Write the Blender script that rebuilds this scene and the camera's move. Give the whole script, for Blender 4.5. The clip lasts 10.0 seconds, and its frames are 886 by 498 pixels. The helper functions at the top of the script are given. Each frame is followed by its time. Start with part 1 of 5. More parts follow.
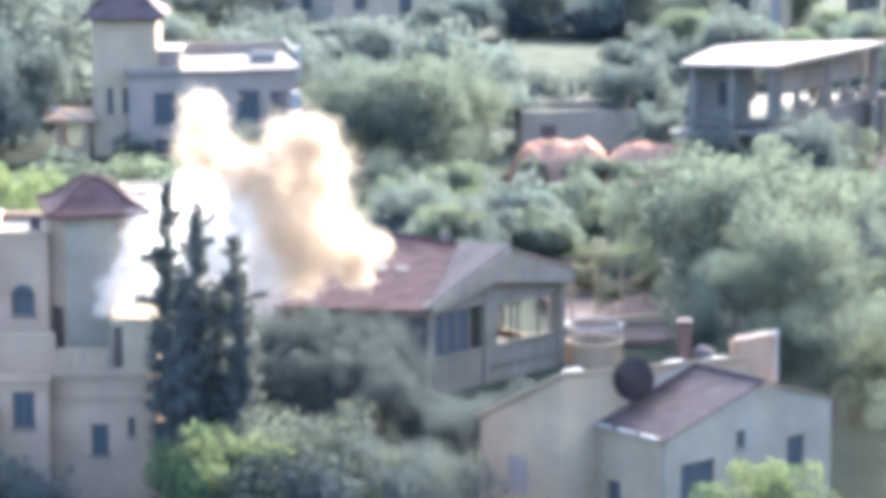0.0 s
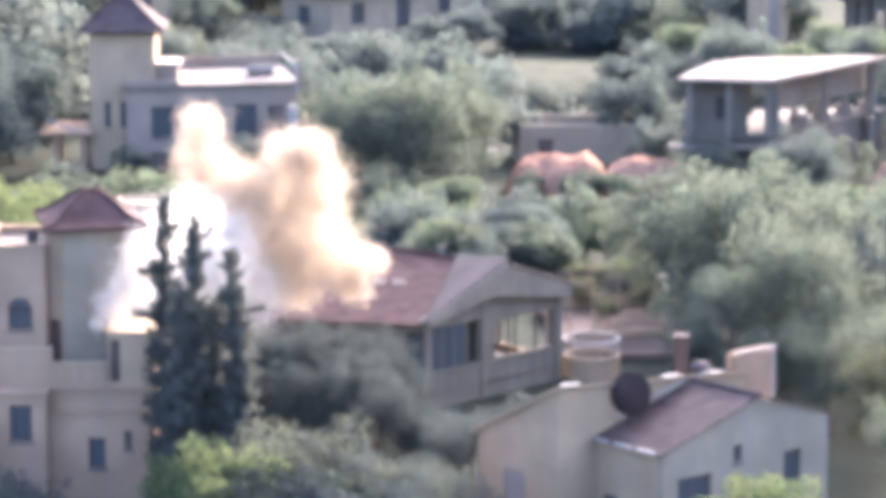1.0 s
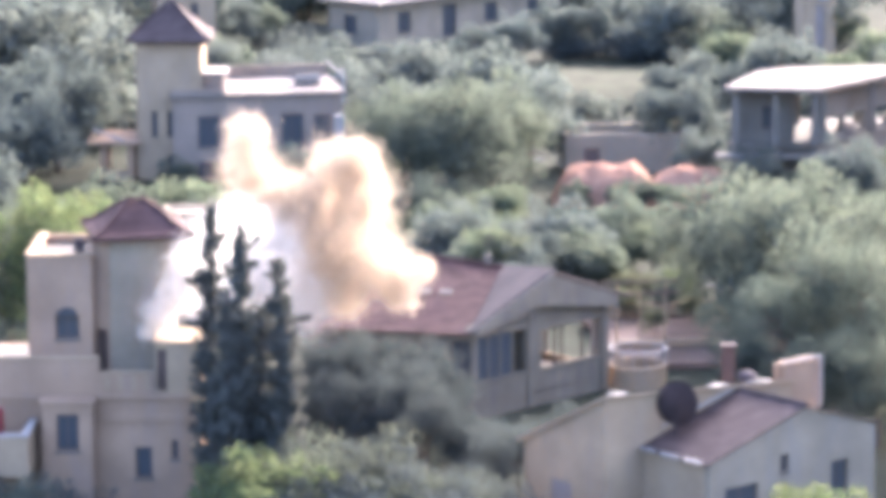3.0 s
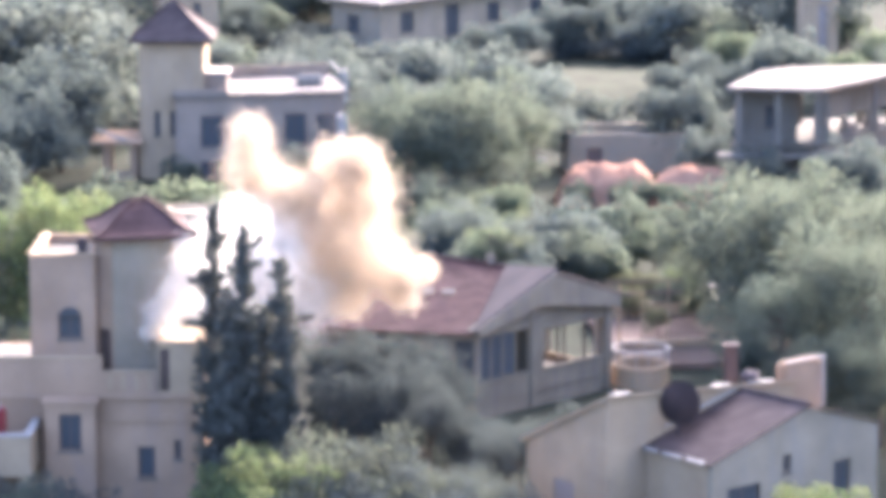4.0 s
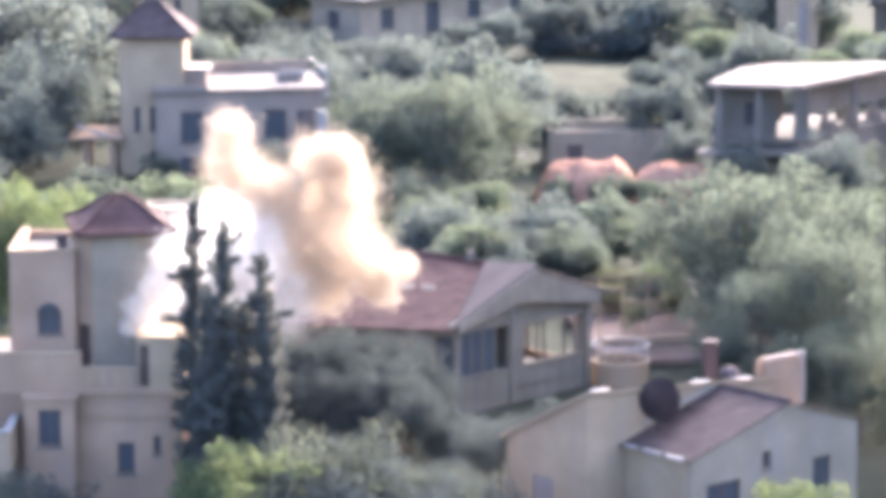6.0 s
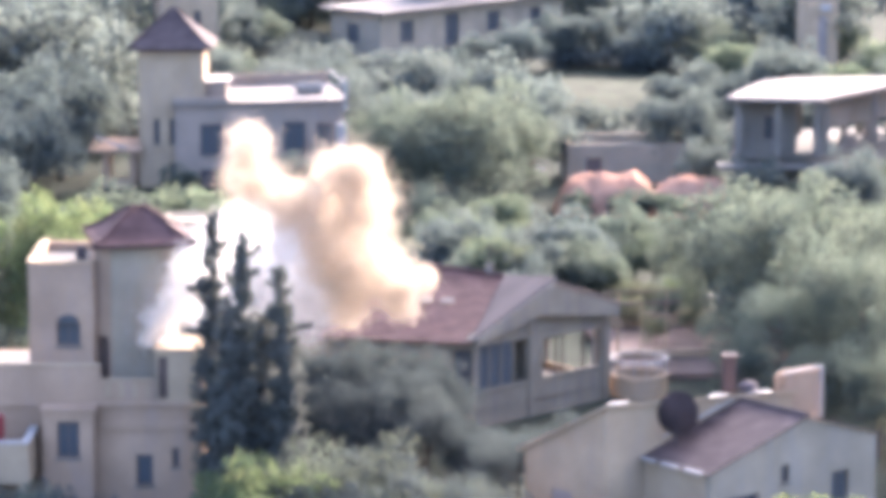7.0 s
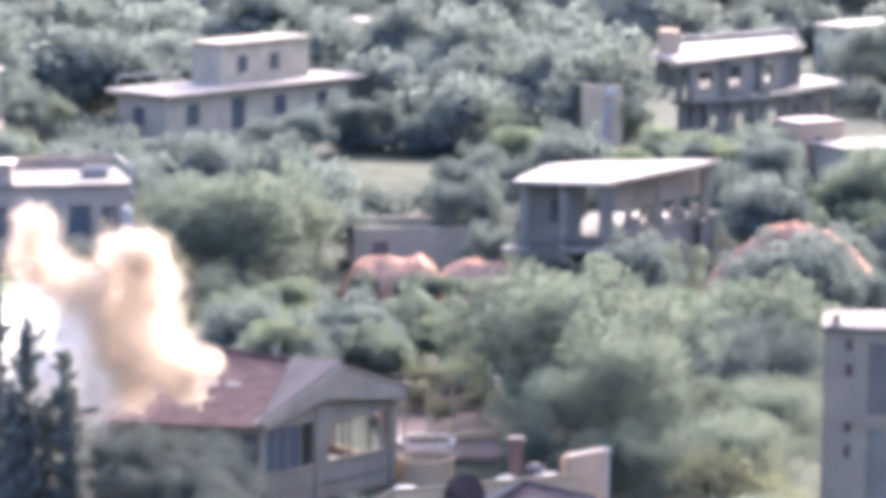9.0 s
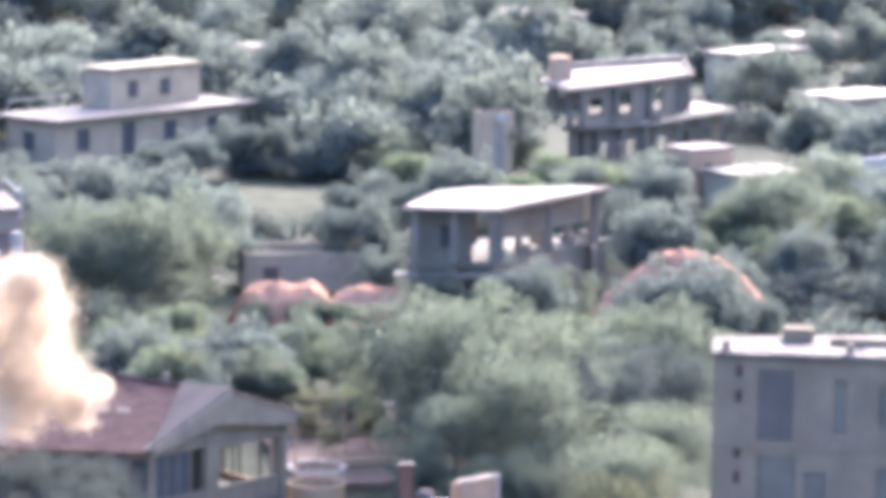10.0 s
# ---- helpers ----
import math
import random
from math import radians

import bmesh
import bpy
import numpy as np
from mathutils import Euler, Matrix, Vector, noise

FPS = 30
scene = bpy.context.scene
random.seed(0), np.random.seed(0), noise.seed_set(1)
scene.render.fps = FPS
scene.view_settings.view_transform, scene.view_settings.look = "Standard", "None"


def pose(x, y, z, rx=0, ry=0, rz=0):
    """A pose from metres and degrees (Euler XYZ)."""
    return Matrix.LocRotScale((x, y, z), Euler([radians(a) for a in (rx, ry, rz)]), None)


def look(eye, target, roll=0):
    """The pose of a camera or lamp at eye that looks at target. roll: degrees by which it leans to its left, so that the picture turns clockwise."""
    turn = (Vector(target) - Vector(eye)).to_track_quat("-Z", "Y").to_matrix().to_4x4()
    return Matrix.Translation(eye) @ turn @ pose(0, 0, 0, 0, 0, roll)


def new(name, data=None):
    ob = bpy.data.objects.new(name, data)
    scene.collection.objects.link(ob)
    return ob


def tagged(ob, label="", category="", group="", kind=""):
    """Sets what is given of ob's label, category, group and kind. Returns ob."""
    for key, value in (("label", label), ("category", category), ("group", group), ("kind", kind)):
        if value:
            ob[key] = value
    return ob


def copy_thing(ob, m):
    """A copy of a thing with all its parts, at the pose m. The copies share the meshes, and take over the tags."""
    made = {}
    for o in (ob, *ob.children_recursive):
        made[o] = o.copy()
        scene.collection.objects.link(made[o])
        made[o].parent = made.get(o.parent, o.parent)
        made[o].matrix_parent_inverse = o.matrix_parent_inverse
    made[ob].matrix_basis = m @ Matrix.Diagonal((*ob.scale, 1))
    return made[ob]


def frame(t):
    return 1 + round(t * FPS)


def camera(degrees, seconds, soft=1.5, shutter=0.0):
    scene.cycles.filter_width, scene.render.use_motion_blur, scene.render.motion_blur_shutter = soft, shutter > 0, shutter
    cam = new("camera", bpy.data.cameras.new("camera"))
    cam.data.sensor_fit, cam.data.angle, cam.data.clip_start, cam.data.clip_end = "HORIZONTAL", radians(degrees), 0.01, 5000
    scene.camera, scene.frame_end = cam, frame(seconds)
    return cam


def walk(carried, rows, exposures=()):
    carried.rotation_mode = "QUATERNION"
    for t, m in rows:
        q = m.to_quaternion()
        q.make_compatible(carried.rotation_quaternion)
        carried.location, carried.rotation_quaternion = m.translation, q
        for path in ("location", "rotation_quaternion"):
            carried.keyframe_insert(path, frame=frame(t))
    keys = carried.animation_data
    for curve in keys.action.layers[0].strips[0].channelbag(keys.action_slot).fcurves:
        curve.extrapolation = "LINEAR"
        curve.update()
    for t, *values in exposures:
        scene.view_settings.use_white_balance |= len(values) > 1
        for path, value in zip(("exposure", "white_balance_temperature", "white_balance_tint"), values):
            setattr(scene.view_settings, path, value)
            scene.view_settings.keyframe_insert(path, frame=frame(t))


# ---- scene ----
# ---- camera ----
cam = camera(14.9, 10.0, soft=7.2, shutter=0.5)
walk(cam, [
    (0, pose(0, 0, 34, 79.265, 0.058, -0.790)),
    (0.5, pose(0, 0, 34, 79.413, 0.031, -0.371)),
    (1, pose(0, 0, 34, 79.504, -0.044, -0.818)),
    (1.5, pose(0, 0, 34, 79.505, -0.050, -0.941)),
    (2, pose(0, 0, 34, 79.671, 0.058, -0.478)),
    (2.5, pose(0, 0, 34, 79.738, 0.113, -0.139)),
    (2.7, pose(0, 0, 34, 79.681, 0.110, -0.090)),
    (3.8, pose(0, 0, 34, 79.650, 0.105, -0.010)),
    (4, pose(0, 0, 34, 79.659, 0.105, -0.001)),
    (4.5, pose(0, 0, 34, 79.700, 0.000, -0.000)),
    (5, pose(0, 0, 34, 79.613, 0.036, -0.242)),
    (5.5, pose(0, 0, 34, 79.573, -0.015, -0.381)),
    (5.7, pose(0, 0, 34, 79.573, -0.020, -0.347)),
    (6.8, pose(0, 0, 34, 79.764, -0.100, -0.236)),
    (7, pose(0, 0, 34, 79.812, -0.150, 0.026)),
    (7.5, pose(0, 0, 34, 80.000, 0.006, 0.235)),
    (8, pose(0, 0, 34, 80.296, -0.163, 0.165)),
    (8.2, pose(0, 0, 34, 80.400, -0.170, -0.320)),
    (8.3, pose(0, 0, 34, 80.458, -0.200, -0.520)),
    (8.5, pose(0, 0, 34, 80.774, -0.400, -1.780)),
    (8.7, pose(0, 0, 34, 81.050, -0.550, -2.530)),
    (9, pose(0, 0, 34, 81.248, -0.652, -3.550)),
    (9.5, pose(0, 0, 34, 81.539, -0.866, -4.283)),
    (10, pose(0, 0, 34, 81.711, -0.999, -5.365)),], [
    (0, 3.85, 5230, 9),
    (0.9, 3.62, 5580, 22),
    (8.0, 3.62, 5580, 22),
    (10, 3.54, 5330, 21),
])

# ---- world, sun, exposure ----
SUN_AZ, SUN_EL = 27.0, 21.0          # degrees right of +y, degrees up
world = bpy.data.worlds.new("sky")
scene.world = world
world.use_nodes = True
wn = world.node_tree
sky = wn.nodes.new("ShaderNodeTexSky")
sky.sky_type, sky.sun_disc = "NISHITA", False
sky.sun_elevation, sky.sun_rotation = radians(SUN_EL), radians(SUN_AZ)
sky.air_density, sky.dust_density, sky.ozone_density = 0.8, 7.0, 1.0
wn.nodes["Background"].inputs[1].default_value = 0.15
wn.links.new(sky.outputs[0], wn.nodes["Background"].inputs[0])
sun = new("sun", bpy.data.lights.new("sun", "SUN"))
sun.data.energy, sun.data.angle, sun.data.color = 1.0, radians(1.5), (1.0, 0.91, 0.78)
az, el = radians(SUN_AZ), radians(SUN_EL)
sun.matrix_basis = look((0, 0, 0), (-math.sin(az) * math.cos(el), -math.cos(az) * math.cos(el), -math.sin(el)))


# ---- materials ----
def material(name, colour, rough=0.85, spread=0.12, scale=0.6, grain=9.0, bump=0.25, stain=None, metal=0.0, stain_amount=0.5, vary=0.0):
    """A surface with broad patches, fine grain, stains and relief."""
    m = bpy.data.materials.new(name)
    m.use_nodes = True
    t = m.node_tree
    n, k = t.nodes, t.links
    bs = n["Principled BSDF"]
    bs.inputs["Roughness"].default_value, bs.inputs["Metallic"].default_value = rough, metal
    bs.inputs["Specular IOR Level"].default_value = 0.12 if rough < 0.75 else 0.02
    geo = n.new("ShaderNodeNewGeometry")
    big, fine = n.new("ShaderNodeTexNoise"), n.new("ShaderNodeTexNoise")
    big.inputs["Scale"].default_value, big.inputs["Detail"].default_value = scale, 6
    fine.inputs["Scale"].default_value, fine.inputs["Detail"].default_value = grain, 4
    k.new(geo.outputs["Position"], big.inputs["Vector"])
    k.new(geo.outputs["Position"], fine.inputs["Vector"])
    ramp = n.new("ShaderNodeValToRGB")
    lo, hi = [c * (1 - spread * 1.6) for c in colour], [min(1, c * (1 + spread)) for c in colour]
    ramp.color_ramp.elements[0].position, ramp.color_ramp.elements[1].position = 0.3, 0.7
    ramp.color_ramp.elements[0].color, ramp.color_ramp.elements[1].color = (*lo, 1), (*hi, 1)
    k.new(big.outputs["Fac"], ramp.inputs["Fac"])
    mix = n.new("ShaderNodeMix")
    mix.data_type, mix.blend_type = "RGBA", "MULTIPLY"
    mix.inputs[0].default_value = 0.35
    k.new(ramp.outputs["Color"], mix.inputs[6])
    grey = n.new("ShaderNodeRGBToBW")
    k.new(fine.outputs["Color"], grey.inputs[0])
    k.new(grey.outputs[0], mix.inputs[7])
    out = mix.outputs[2]
    if stain:
        st, sr, sm = n.new("ShaderNodeTexNoise"), n.new("ShaderNodeValToRGB"), n.new("ShaderNodeMix")
        mp = n.new("ShaderNodeMapping")
        mp.inputs["Scale"].default_value = (1.6, 1.6, 0.28)
        k.new(geo.outputs["Position"], mp.inputs["Vector"])
        k.new(mp.outputs[0], st.inputs["Vector"])
        st.inputs["Scale"].default_value, st.inputs["Detail"].default_value = 1.3, 7
        sr.color_ramp.elements[0].position, sr.color_ramp.elements[1].position = 0.5, 0.72
        sm.data_type = "RGBA"
        k.new(st.outputs["Fac"], sr.inputs["Fac"])
        sc = n.new("ShaderNodeMath")
        sc.operation = "MULTIPLY"
        sc.inputs[1].default_value = stain_amount
        k.new(sr.outputs["Color"], sc.inputs[0])
        k.new(sc.outputs[0], sm.inputs[0])
        k.new(out, sm.inputs[6])
        sm.inputs[7].default_value = (*stain, 1)
        out = sm.outputs[2]
    if vary:
        info, hs, mr = n.new("ShaderNodeObjectInfo"), n.new("ShaderNodeHueSaturation"), n.new("ShaderNodeMapRange")
        mr.inputs["To Min"].default_value, mr.inputs["To Max"].default_value = 1 - vary, 1 + vary
        k.new(info.outputs["Random"], mr.inputs["Value"])
        k.new(mr.outputs[0], hs.inputs["Value"])
        k.new(out, hs.inputs["Color"])
        out = hs.outputs[0]
    k.new(out, bs.inputs["Base Color"])
    bp = n.new("ShaderNodeBump")
    bp.inputs["Strength"].default_value, bp.inputs["Distance"].default_value = bump, 0.03
    k.new(fine.outputs["Fac"], bp.inputs["Height"])
    k.new(bp.outputs[0], bs.inputs["Normal"])
    return m


def leaf_material(name, colour, glow, spread=0.16, share=0.5):
    """Leaves: they reflect one green and let a yellower one through; each leaf and each tree differs a little."""
    m = bpy.data.materials.new(name)
    m.use_nodes = True
    t = m.node_tree
    n, k = t.nodes, t.links
    n.remove(n["Principled BSDF"])
    geo, info = n.new("ShaderNodeNewGeometry"), n.new("ShaderNodeObjectInfo")
    noise_big = n.new("ShaderNodeTexNoise")
    noise_big.inputs["Scale"].default_value = 0.7
    k.new(geo.outputs["Position"], noise_big.inputs["Vector"])
    a, b = n.new("ShaderNodeMapRange"), n.new("ShaderNodeMapRange")
    for r, lo, hi in ((a, 1 - spread, 1 + spread), (b, 0.86, 1.16)):
        r.inputs["To Min"].default_value, r.inputs["To Max"].default_value = lo, hi
    k.new(geo.outputs["Random Per Island"], a.inputs["Value"])
    k.new(info.outputs["Random"], b.inputs["Value"])
    v, h = n.new("ShaderNodeMath"), n.new("ShaderNodeMapRange")
    v.operation = "MULTIPLY"
    k.new(a.outputs[0], v.inputs[0])
    k.new(b.outputs[0], v.inputs[1])
    h.inputs["From Min"].default_value, h.inputs["From Max"].default_value = 0.3, 0.7
    h.inputs["To Min"].default_value, h.inputs["To Max"].default_value = 0.475, 0.52
    k.new(noise_big.outputs["Fac"], h.inputs["Value"])
    outs = []
    for c in (colour, glow):
        hs = n.new("ShaderNodeHueSaturation")
        hs.inputs["Color"].default_value = (*c, 1)
        k.new(v.outputs[0], hs.inputs["Value"])
        k.new(h.outputs[0], hs.inputs["Hue"])
        outs.append(hs.outputs[0])
    d, tr, mx = n.new("ShaderNodeBsdfDiffuse"), n.new("ShaderNodeBsdfTranslucent"), n.new("ShaderNodeMixShader")
    k.new(outs[0], d.inputs["Color"])
    k.new(outs[1], tr.inputs["Color"])
    mx.inputs[0].default_value = share
    k.new(d.outputs[0], mx.inputs[1])
    k.new(tr.outputs[0], mx.inputs[2])
    k.new(mx.outputs[0], n["Material Output"].inputs["Surface"])
    return m


def smoke_material(name, colour):
    m = bpy.data.materials.new(name)
    m.use_nodes = True
    n, k = m.node_tree.nodes, m.node_tree.links
    n.remove(n["Principled BSDF"])
    d, tr, mx = n.new("ShaderNodeBsdfDiffuse"), n.new("ShaderNodeBsdfTranslucent"), n.new("ShaderNodeMixShader")
    for s in (d, tr):
        s.inputs["Color"].default_value = (*colour, 1)
    mx.inputs[0].default_value = 0.5
    k.new(d.outputs[0], mx.inputs[1])
    k.new(tr.outputs[0], mx.inputs[2])
    k.new(mx.outputs[0], n["Material Output"].inputs["Surface"])
    return m


def glass_material(name):
    m = bpy.data.materials.new(name)
    m.use_nodes = True
    b = m.node_tree.nodes["Principled BSDF"]
    b.inputs["Base Color"].default_value = (0.06, 0.066, 0.072, 1)
    b.inputs["Roughness"].default_value = 0.22
    return m


PINK = material("pink_plaster", (0.385, 0.262, 0.172), stain=(0.26, 0.195, 0.16), stain_amount=0.45)
BEIGE = material("beige_plaster", (0.405, 0.298, 0.190), stain=(0.28, 0.22, 0.17), stain_amount=0.4)
GREYWALL = material("grey_plaster", (0.318, 0.264, 0.190), stain=(0.22, 0.20, 0.18), stain_amount=0.4)
WHITE = material("white_paint", (0.37, 0.335, 0.30), rough=0.6, spread=0.05, stain=(0.30, 0.27, 0.24), stain_amount=0.4)
CONCRETE = material("concrete", (0.180, 0.160, 0.130), stain=(0.16, 0.145, 0.14), stain_amount=0.5)
SCREED = material("roof_screed", (0.220, 0.187, 0.155), scale=0.35, spread=0.14, stain=(0.155, 0.133, 0.115), stain_amount=0.5)
DULLSCREED = material("dusty_screed", (0.20, 0.165, 0.138), scale=0.35, spread=0.14, stain=(0.15, 0.125, 0.11), stain_amount=0.5)
TILE = material("red_roof_tile", (0.086, 0.052, 0.046), rough=0.75, spread=0.22, scale=1.4, grain=14, bump=0.5, vary=0.08)
TILEOLD = material("brown_roof_tile", (0.078, 0.059, 0.055), rough=0.8, spread=0.2, scale=1.4, grain=14, bump=0.5, vary=0.08)
DARKMETAL = material("dark_metal", (0.075, 0.062, 0.062), rough=0.9, spread=0.2, grain=20, bump=0.05)
REDPAINT = material("red_paint", (0.22, 0.045, 0.045), rough=0.5, spread=0.15, grain=20, bump=0.05)
WOODDARK = material("dark_wood", (0.12, 0.085, 0.07), rough=0.7, spread=0.2, grain=25)
SHUTTER = material("grey_shutter", (0.30, 0.25, 0.22), rough=0.7, spread=0.12, grain=25)
BARK = material("bark", (0.13, 0.10, 0.08), rough=0.95, spread=0.3, scale=3, grain=18, bump=0.8)
SOIL = material("ground_soil", (0.050, 0.053, 0.037), rough=0.95, spread=0.35, scale=0.12, grain=2.0, bump=0.6, stain=(0.045, 0.056, 0.033), stain_amount=0.85)
REDSOIL = material("red_earth", (0.38, 0.210, 0.135), rough=0.95, spread=0.2, scale=0.8, grain=3.0, bump=0.8, stain=(0.27, 0.13, 0.08), stain_amount=0.5)
EARTH = material("bare_earth", (0.165, 0.118, 0.095), rough=0.95, spread=0.2, scale=0.5, grain=4, bump=0.6, stain=(0.13, 0.12, 0.07), stain_amount=0.5)
DRYFIELD = material("dry_field", (0.075, 0.074, 0.048), rough=0.95, spread=0.2, scale=0.4, grain=4, bump=0.6, stain=(0.06, 0.075, 0.038), stain_amount=0.7)
VILLA = material("weathered_cement", (0.228, 0.194, 0.143), stain=(0.11, 0.10, 0.10), stain_amount=0.5)
ROOFCEM = material("roof_cement", (0.112, 0.090, 0.078), stain=(0.07, 0.065, 0.06), stain_amount=0.5)
PALEPINK = material("pale_pink_plaster", (0.295, 0.232, 0.180), stain=(0.20, 0.17, 0.15), stain_amount=0.4)
GLASS = glass_material("window_glass")
LEAF = leaf_material("leaf_green", (0.087, 0.103, 0.089), (0.110, 0.128, 0.088))
LEAFBRIGHT = leaf_material("leaf_bright", (0.091, 0.110, 0.084), (0.122, 0.143, 0.085))
LEAFGREY = leaf_material("leaf_grey", (0.068, 0.077, 0.066), (0.082, 0.092, 0.063))
LEAFFRESH = leaf_material("leaf_fresh", (0.082, 0.106, 0.060), (0.132, 0.160, 0.068), spread=0.2)
# valley trees: leaf green paled and blued, haze put into the colour
LEAFMIDHAZE = leaf_material("leaf_dusk", (0.086, 0.102, 0.099), (0.096, 0.112, 0.092))
LEAFDARK = leaf_material("leaf_dark", (0.064, 0.075, 0.075), (0.069, 0.079, 0.068), share=0.4)
# slope shrubs and far trees: distance haze is mixed into these leaf colours
LEAFOLIVEHAZE = leaf_material("leaf_olive", (0.095, 0.109, 0.103), (0.107, 0.121, 0.096), spread=0.1)
LEAFFARHAZE = leaf_material("leaf_silver", (0.104, 0.120, 0.115), (0.113, 0.129, 0.104), spread=0.1)
LEAFYELLOW = leaf_material("leaf_yellow", (0.094, 0.100, 0.068), (0.116, 0.120, 0.070))
LEAFCYPRESS = leaf_material("leaf_cypress", (0.120, 0.124, 0.112), (0.118, 0.122, 0.100), spread=0.07, share=0.4)
SMOKE = smoke_material("white_smoke", (0.67, 0.638, 0.585))
DUST = smoke_material("dust_smoke", (0.555, 0.468, 0.355))


# ---- building blocks ----
def thing(name, at, turn=0.0, label="", category="", group="", kind=""):
    e = new(name)
    e.empty_display_size = 0.3
    e.matrix_basis = pose(at[0], at[1], at[2], 0, 0, turn)
    return tagged(e, label, category, group, kind)


def part(name, bm, mat, parent, label=""):
    if isinstance(bm, bpy.types.Mesh):
        me = bm
    else:
        bmesh.ops.recalc_face_normals(bm, faces=bm.faces)
        me = bpy.data.meshes.new(name)
        bm.to_mesh(me)
        bm.free()
    if not me.materials:
        me.materials.append(mat)
    ob = new(name, me)
    ob.parent = parent
    return tagged(ob, label)


def add_box(bm, x0, y0, z0, x1, y1, z1, bevel=0.0):
    vs = [bm.verts.new(p) for p in ((x0, y0, z0), (x1, y0, z0), (x1, y1, z0), (x0, y1, z0), (x0, y0, z1), (x1, y0, z1), (x1, y1, z1), (x0, y1, z1))]
    for f in ((0, 3, 2, 1), (4, 5, 6, 7), (0, 1, 5, 4), (1, 2, 6, 5), (2, 3, 7, 6), (3, 0, 4, 7)):
        bm.faces.new([vs[i] for i in f])
    if bevel:
        edges = list({e for v in vs for e in v.link_edges})
        bmesh.ops.bevel(bm, geom=edges, offset=bevel, segments=2, affect="EDGES")
    return bm


def box(x0, y0, z0, x1, y1, z1, bevel=0.0):
    return add_box(bmesh.new(), x0, y0, z0, x1, y1, z1, bevel)


def prism(points, lift):
    """A slab: a polygon of 3D points, thickened along the vector lift."""
    bm = bmesh.new()
    a = [bm.verts.new(p) for p in points]
    b = [bm.verts.new(Vector(p) + Vector(lift)) for p in points]
    bm.faces.new(a[::-1])
    bm.faces.new(b)
    for i in range(len(a)):
        j = (i + 1) % len(a)
        bm.faces.new((a[i], a[j], b[j], b[i]))
    return bm


def tube(p, q, r, sides=8, r2=None):
    bm = bmesh.new()
    add_tube(bm, p, q, r, sides, r2)
    return bm


def add_tube(bm, p, q, r, sides=8, r2=None):
    p, q = Vector(p), Vector(q)
    r2 = r if r2 is None else r2
    z = (q - p).normalized()
    x = z.orthogonal().normalized()
    y = z.cross(x)
    rings = []
    for c, rad in ((p, r), (q, r2)):
        rings.append([bm.verts.new(c + rad * (math.cos(i * math.tau / sides) * x + math.sin(i * math.tau / sides) * y)) for i in range(sides)])
    for i in range(sides):
        j = (i + 1) % sides
        bm.faces.new((rings[0][i], rings[0][j], rings[1][j], rings[1][i]))
    bm.faces.new(rings[0][::-1])
    bm.faces.new(rings[1])


def add_path(bm, pts, r, sides=6):
    """One round bar along a bent line."""
    pts = [Vector(p) for p in pts]
    rings = []
    for i, p in enumerate(pts):
        z = (pts[min(i + 1, len(pts) - 1)] - pts[max(i - 1, 0)]).normalized()
        x = z.orthogonal().normalized()
        y = z.cross(x)
        rings.append([bm.verts.new(p + r * (math.cos(k * math.tau / sides) * x + math.sin(k * math.tau / sides) * y)) for k in range(sides)])
    for a, b in zip(rings, rings[1:]):
        for k in range(sides):
            bm.faces.new((a[k], a[(k + 1) % sides], b[(k + 1) % sides], b[k]))
    bm.faces.new(rings[0][::-1])
    bm.faces.new(rings[-1])


def wall_mesh(length, z0, z1, holes=(), thick=0.25, top=None):
    """A wall along local x from 0 to length, outer face at y = 0, with rectangular holes (x0, x1, z0, z1). top: a second height at the far end or a list of (x, z)."""
    bm = bmesh.new()
    profile = top if isinstance(top, list) else [(0, z1), (length, z1 if top is None else top)]
    xs = sorted({0.0, length, *[h[0] for h in holes], *[h[1] for h in holes], *[p[0] for p in profile]})
    low = min(p[1] for p in profile)
    zs = sorted({z0, *[h[2] for h in holes], *[h[3] for h in holes]})
    zs = [z for z in zs if z < low - 0.01] + ["top"]

    def top_z(x):
        for (xa, za), (xb, zb) in zip(profile, profile[1:]):
            if xa - 1e-6 <= x <= xb + 1e-6:
                return za + (zb - za) * (x - xa) / max(xb - xa, 1e-6)
        return low

    def solid(i, j):
        if not (0 <= i < len(xs) - 1 and 0 <= j < len(zs) - 1):
            return False
        cx = (xs[i] + xs[i + 1]) / 2
        cz = zs[j] + 0.005
        return not any(h[0] < cx < h[1] and h[2] <= cz < h[3] for h in holes)

    cache = {}

    def vert(i, j, y):
        key = (i, j, y)
        if key not in cache:
            z = top_z(xs[i]) if zs[j] == "top" else zs[j]
            cache[key] = bm.verts.new((xs[i], y, z))
        return cache[key]

    for i in range(len(xs) - 1):
        for j in range(len(zs) - 1):
            if not solid(i, j):
                continue
            for y in (0.0, thick):
                bm.faces.new((vert(i, j, y), vert(i + 1, j, y), vert(i + 1, j + 1, y), vert(i, j + 1, y)))
            for di, dj, a, b in ((-1, 0, (i, j), (i, j + 1)), (1, 0, (i + 1, j), (i + 1, j + 1)), (0, -1, (i, j), (i + 1, j)), (0, 1, (i, j + 1), (i + 1, j + 1))):
                if not solid(i + di, j + dj):
                    bm.faces.new((vert(*a, 0.0), vert(*b, 0.0), vert(*b, thick), vert(*a, thick)))
    return bm


def place(ob, p, q):
    """Turns a wall's own x axis to run from p to q in its parent's plan."""
    ob.matrix_basis = pose(p[0], p[1], 0, 0, 0, math.degrees(math.atan2(q[1] - p[1], q[0] - p[0])))
    return ob


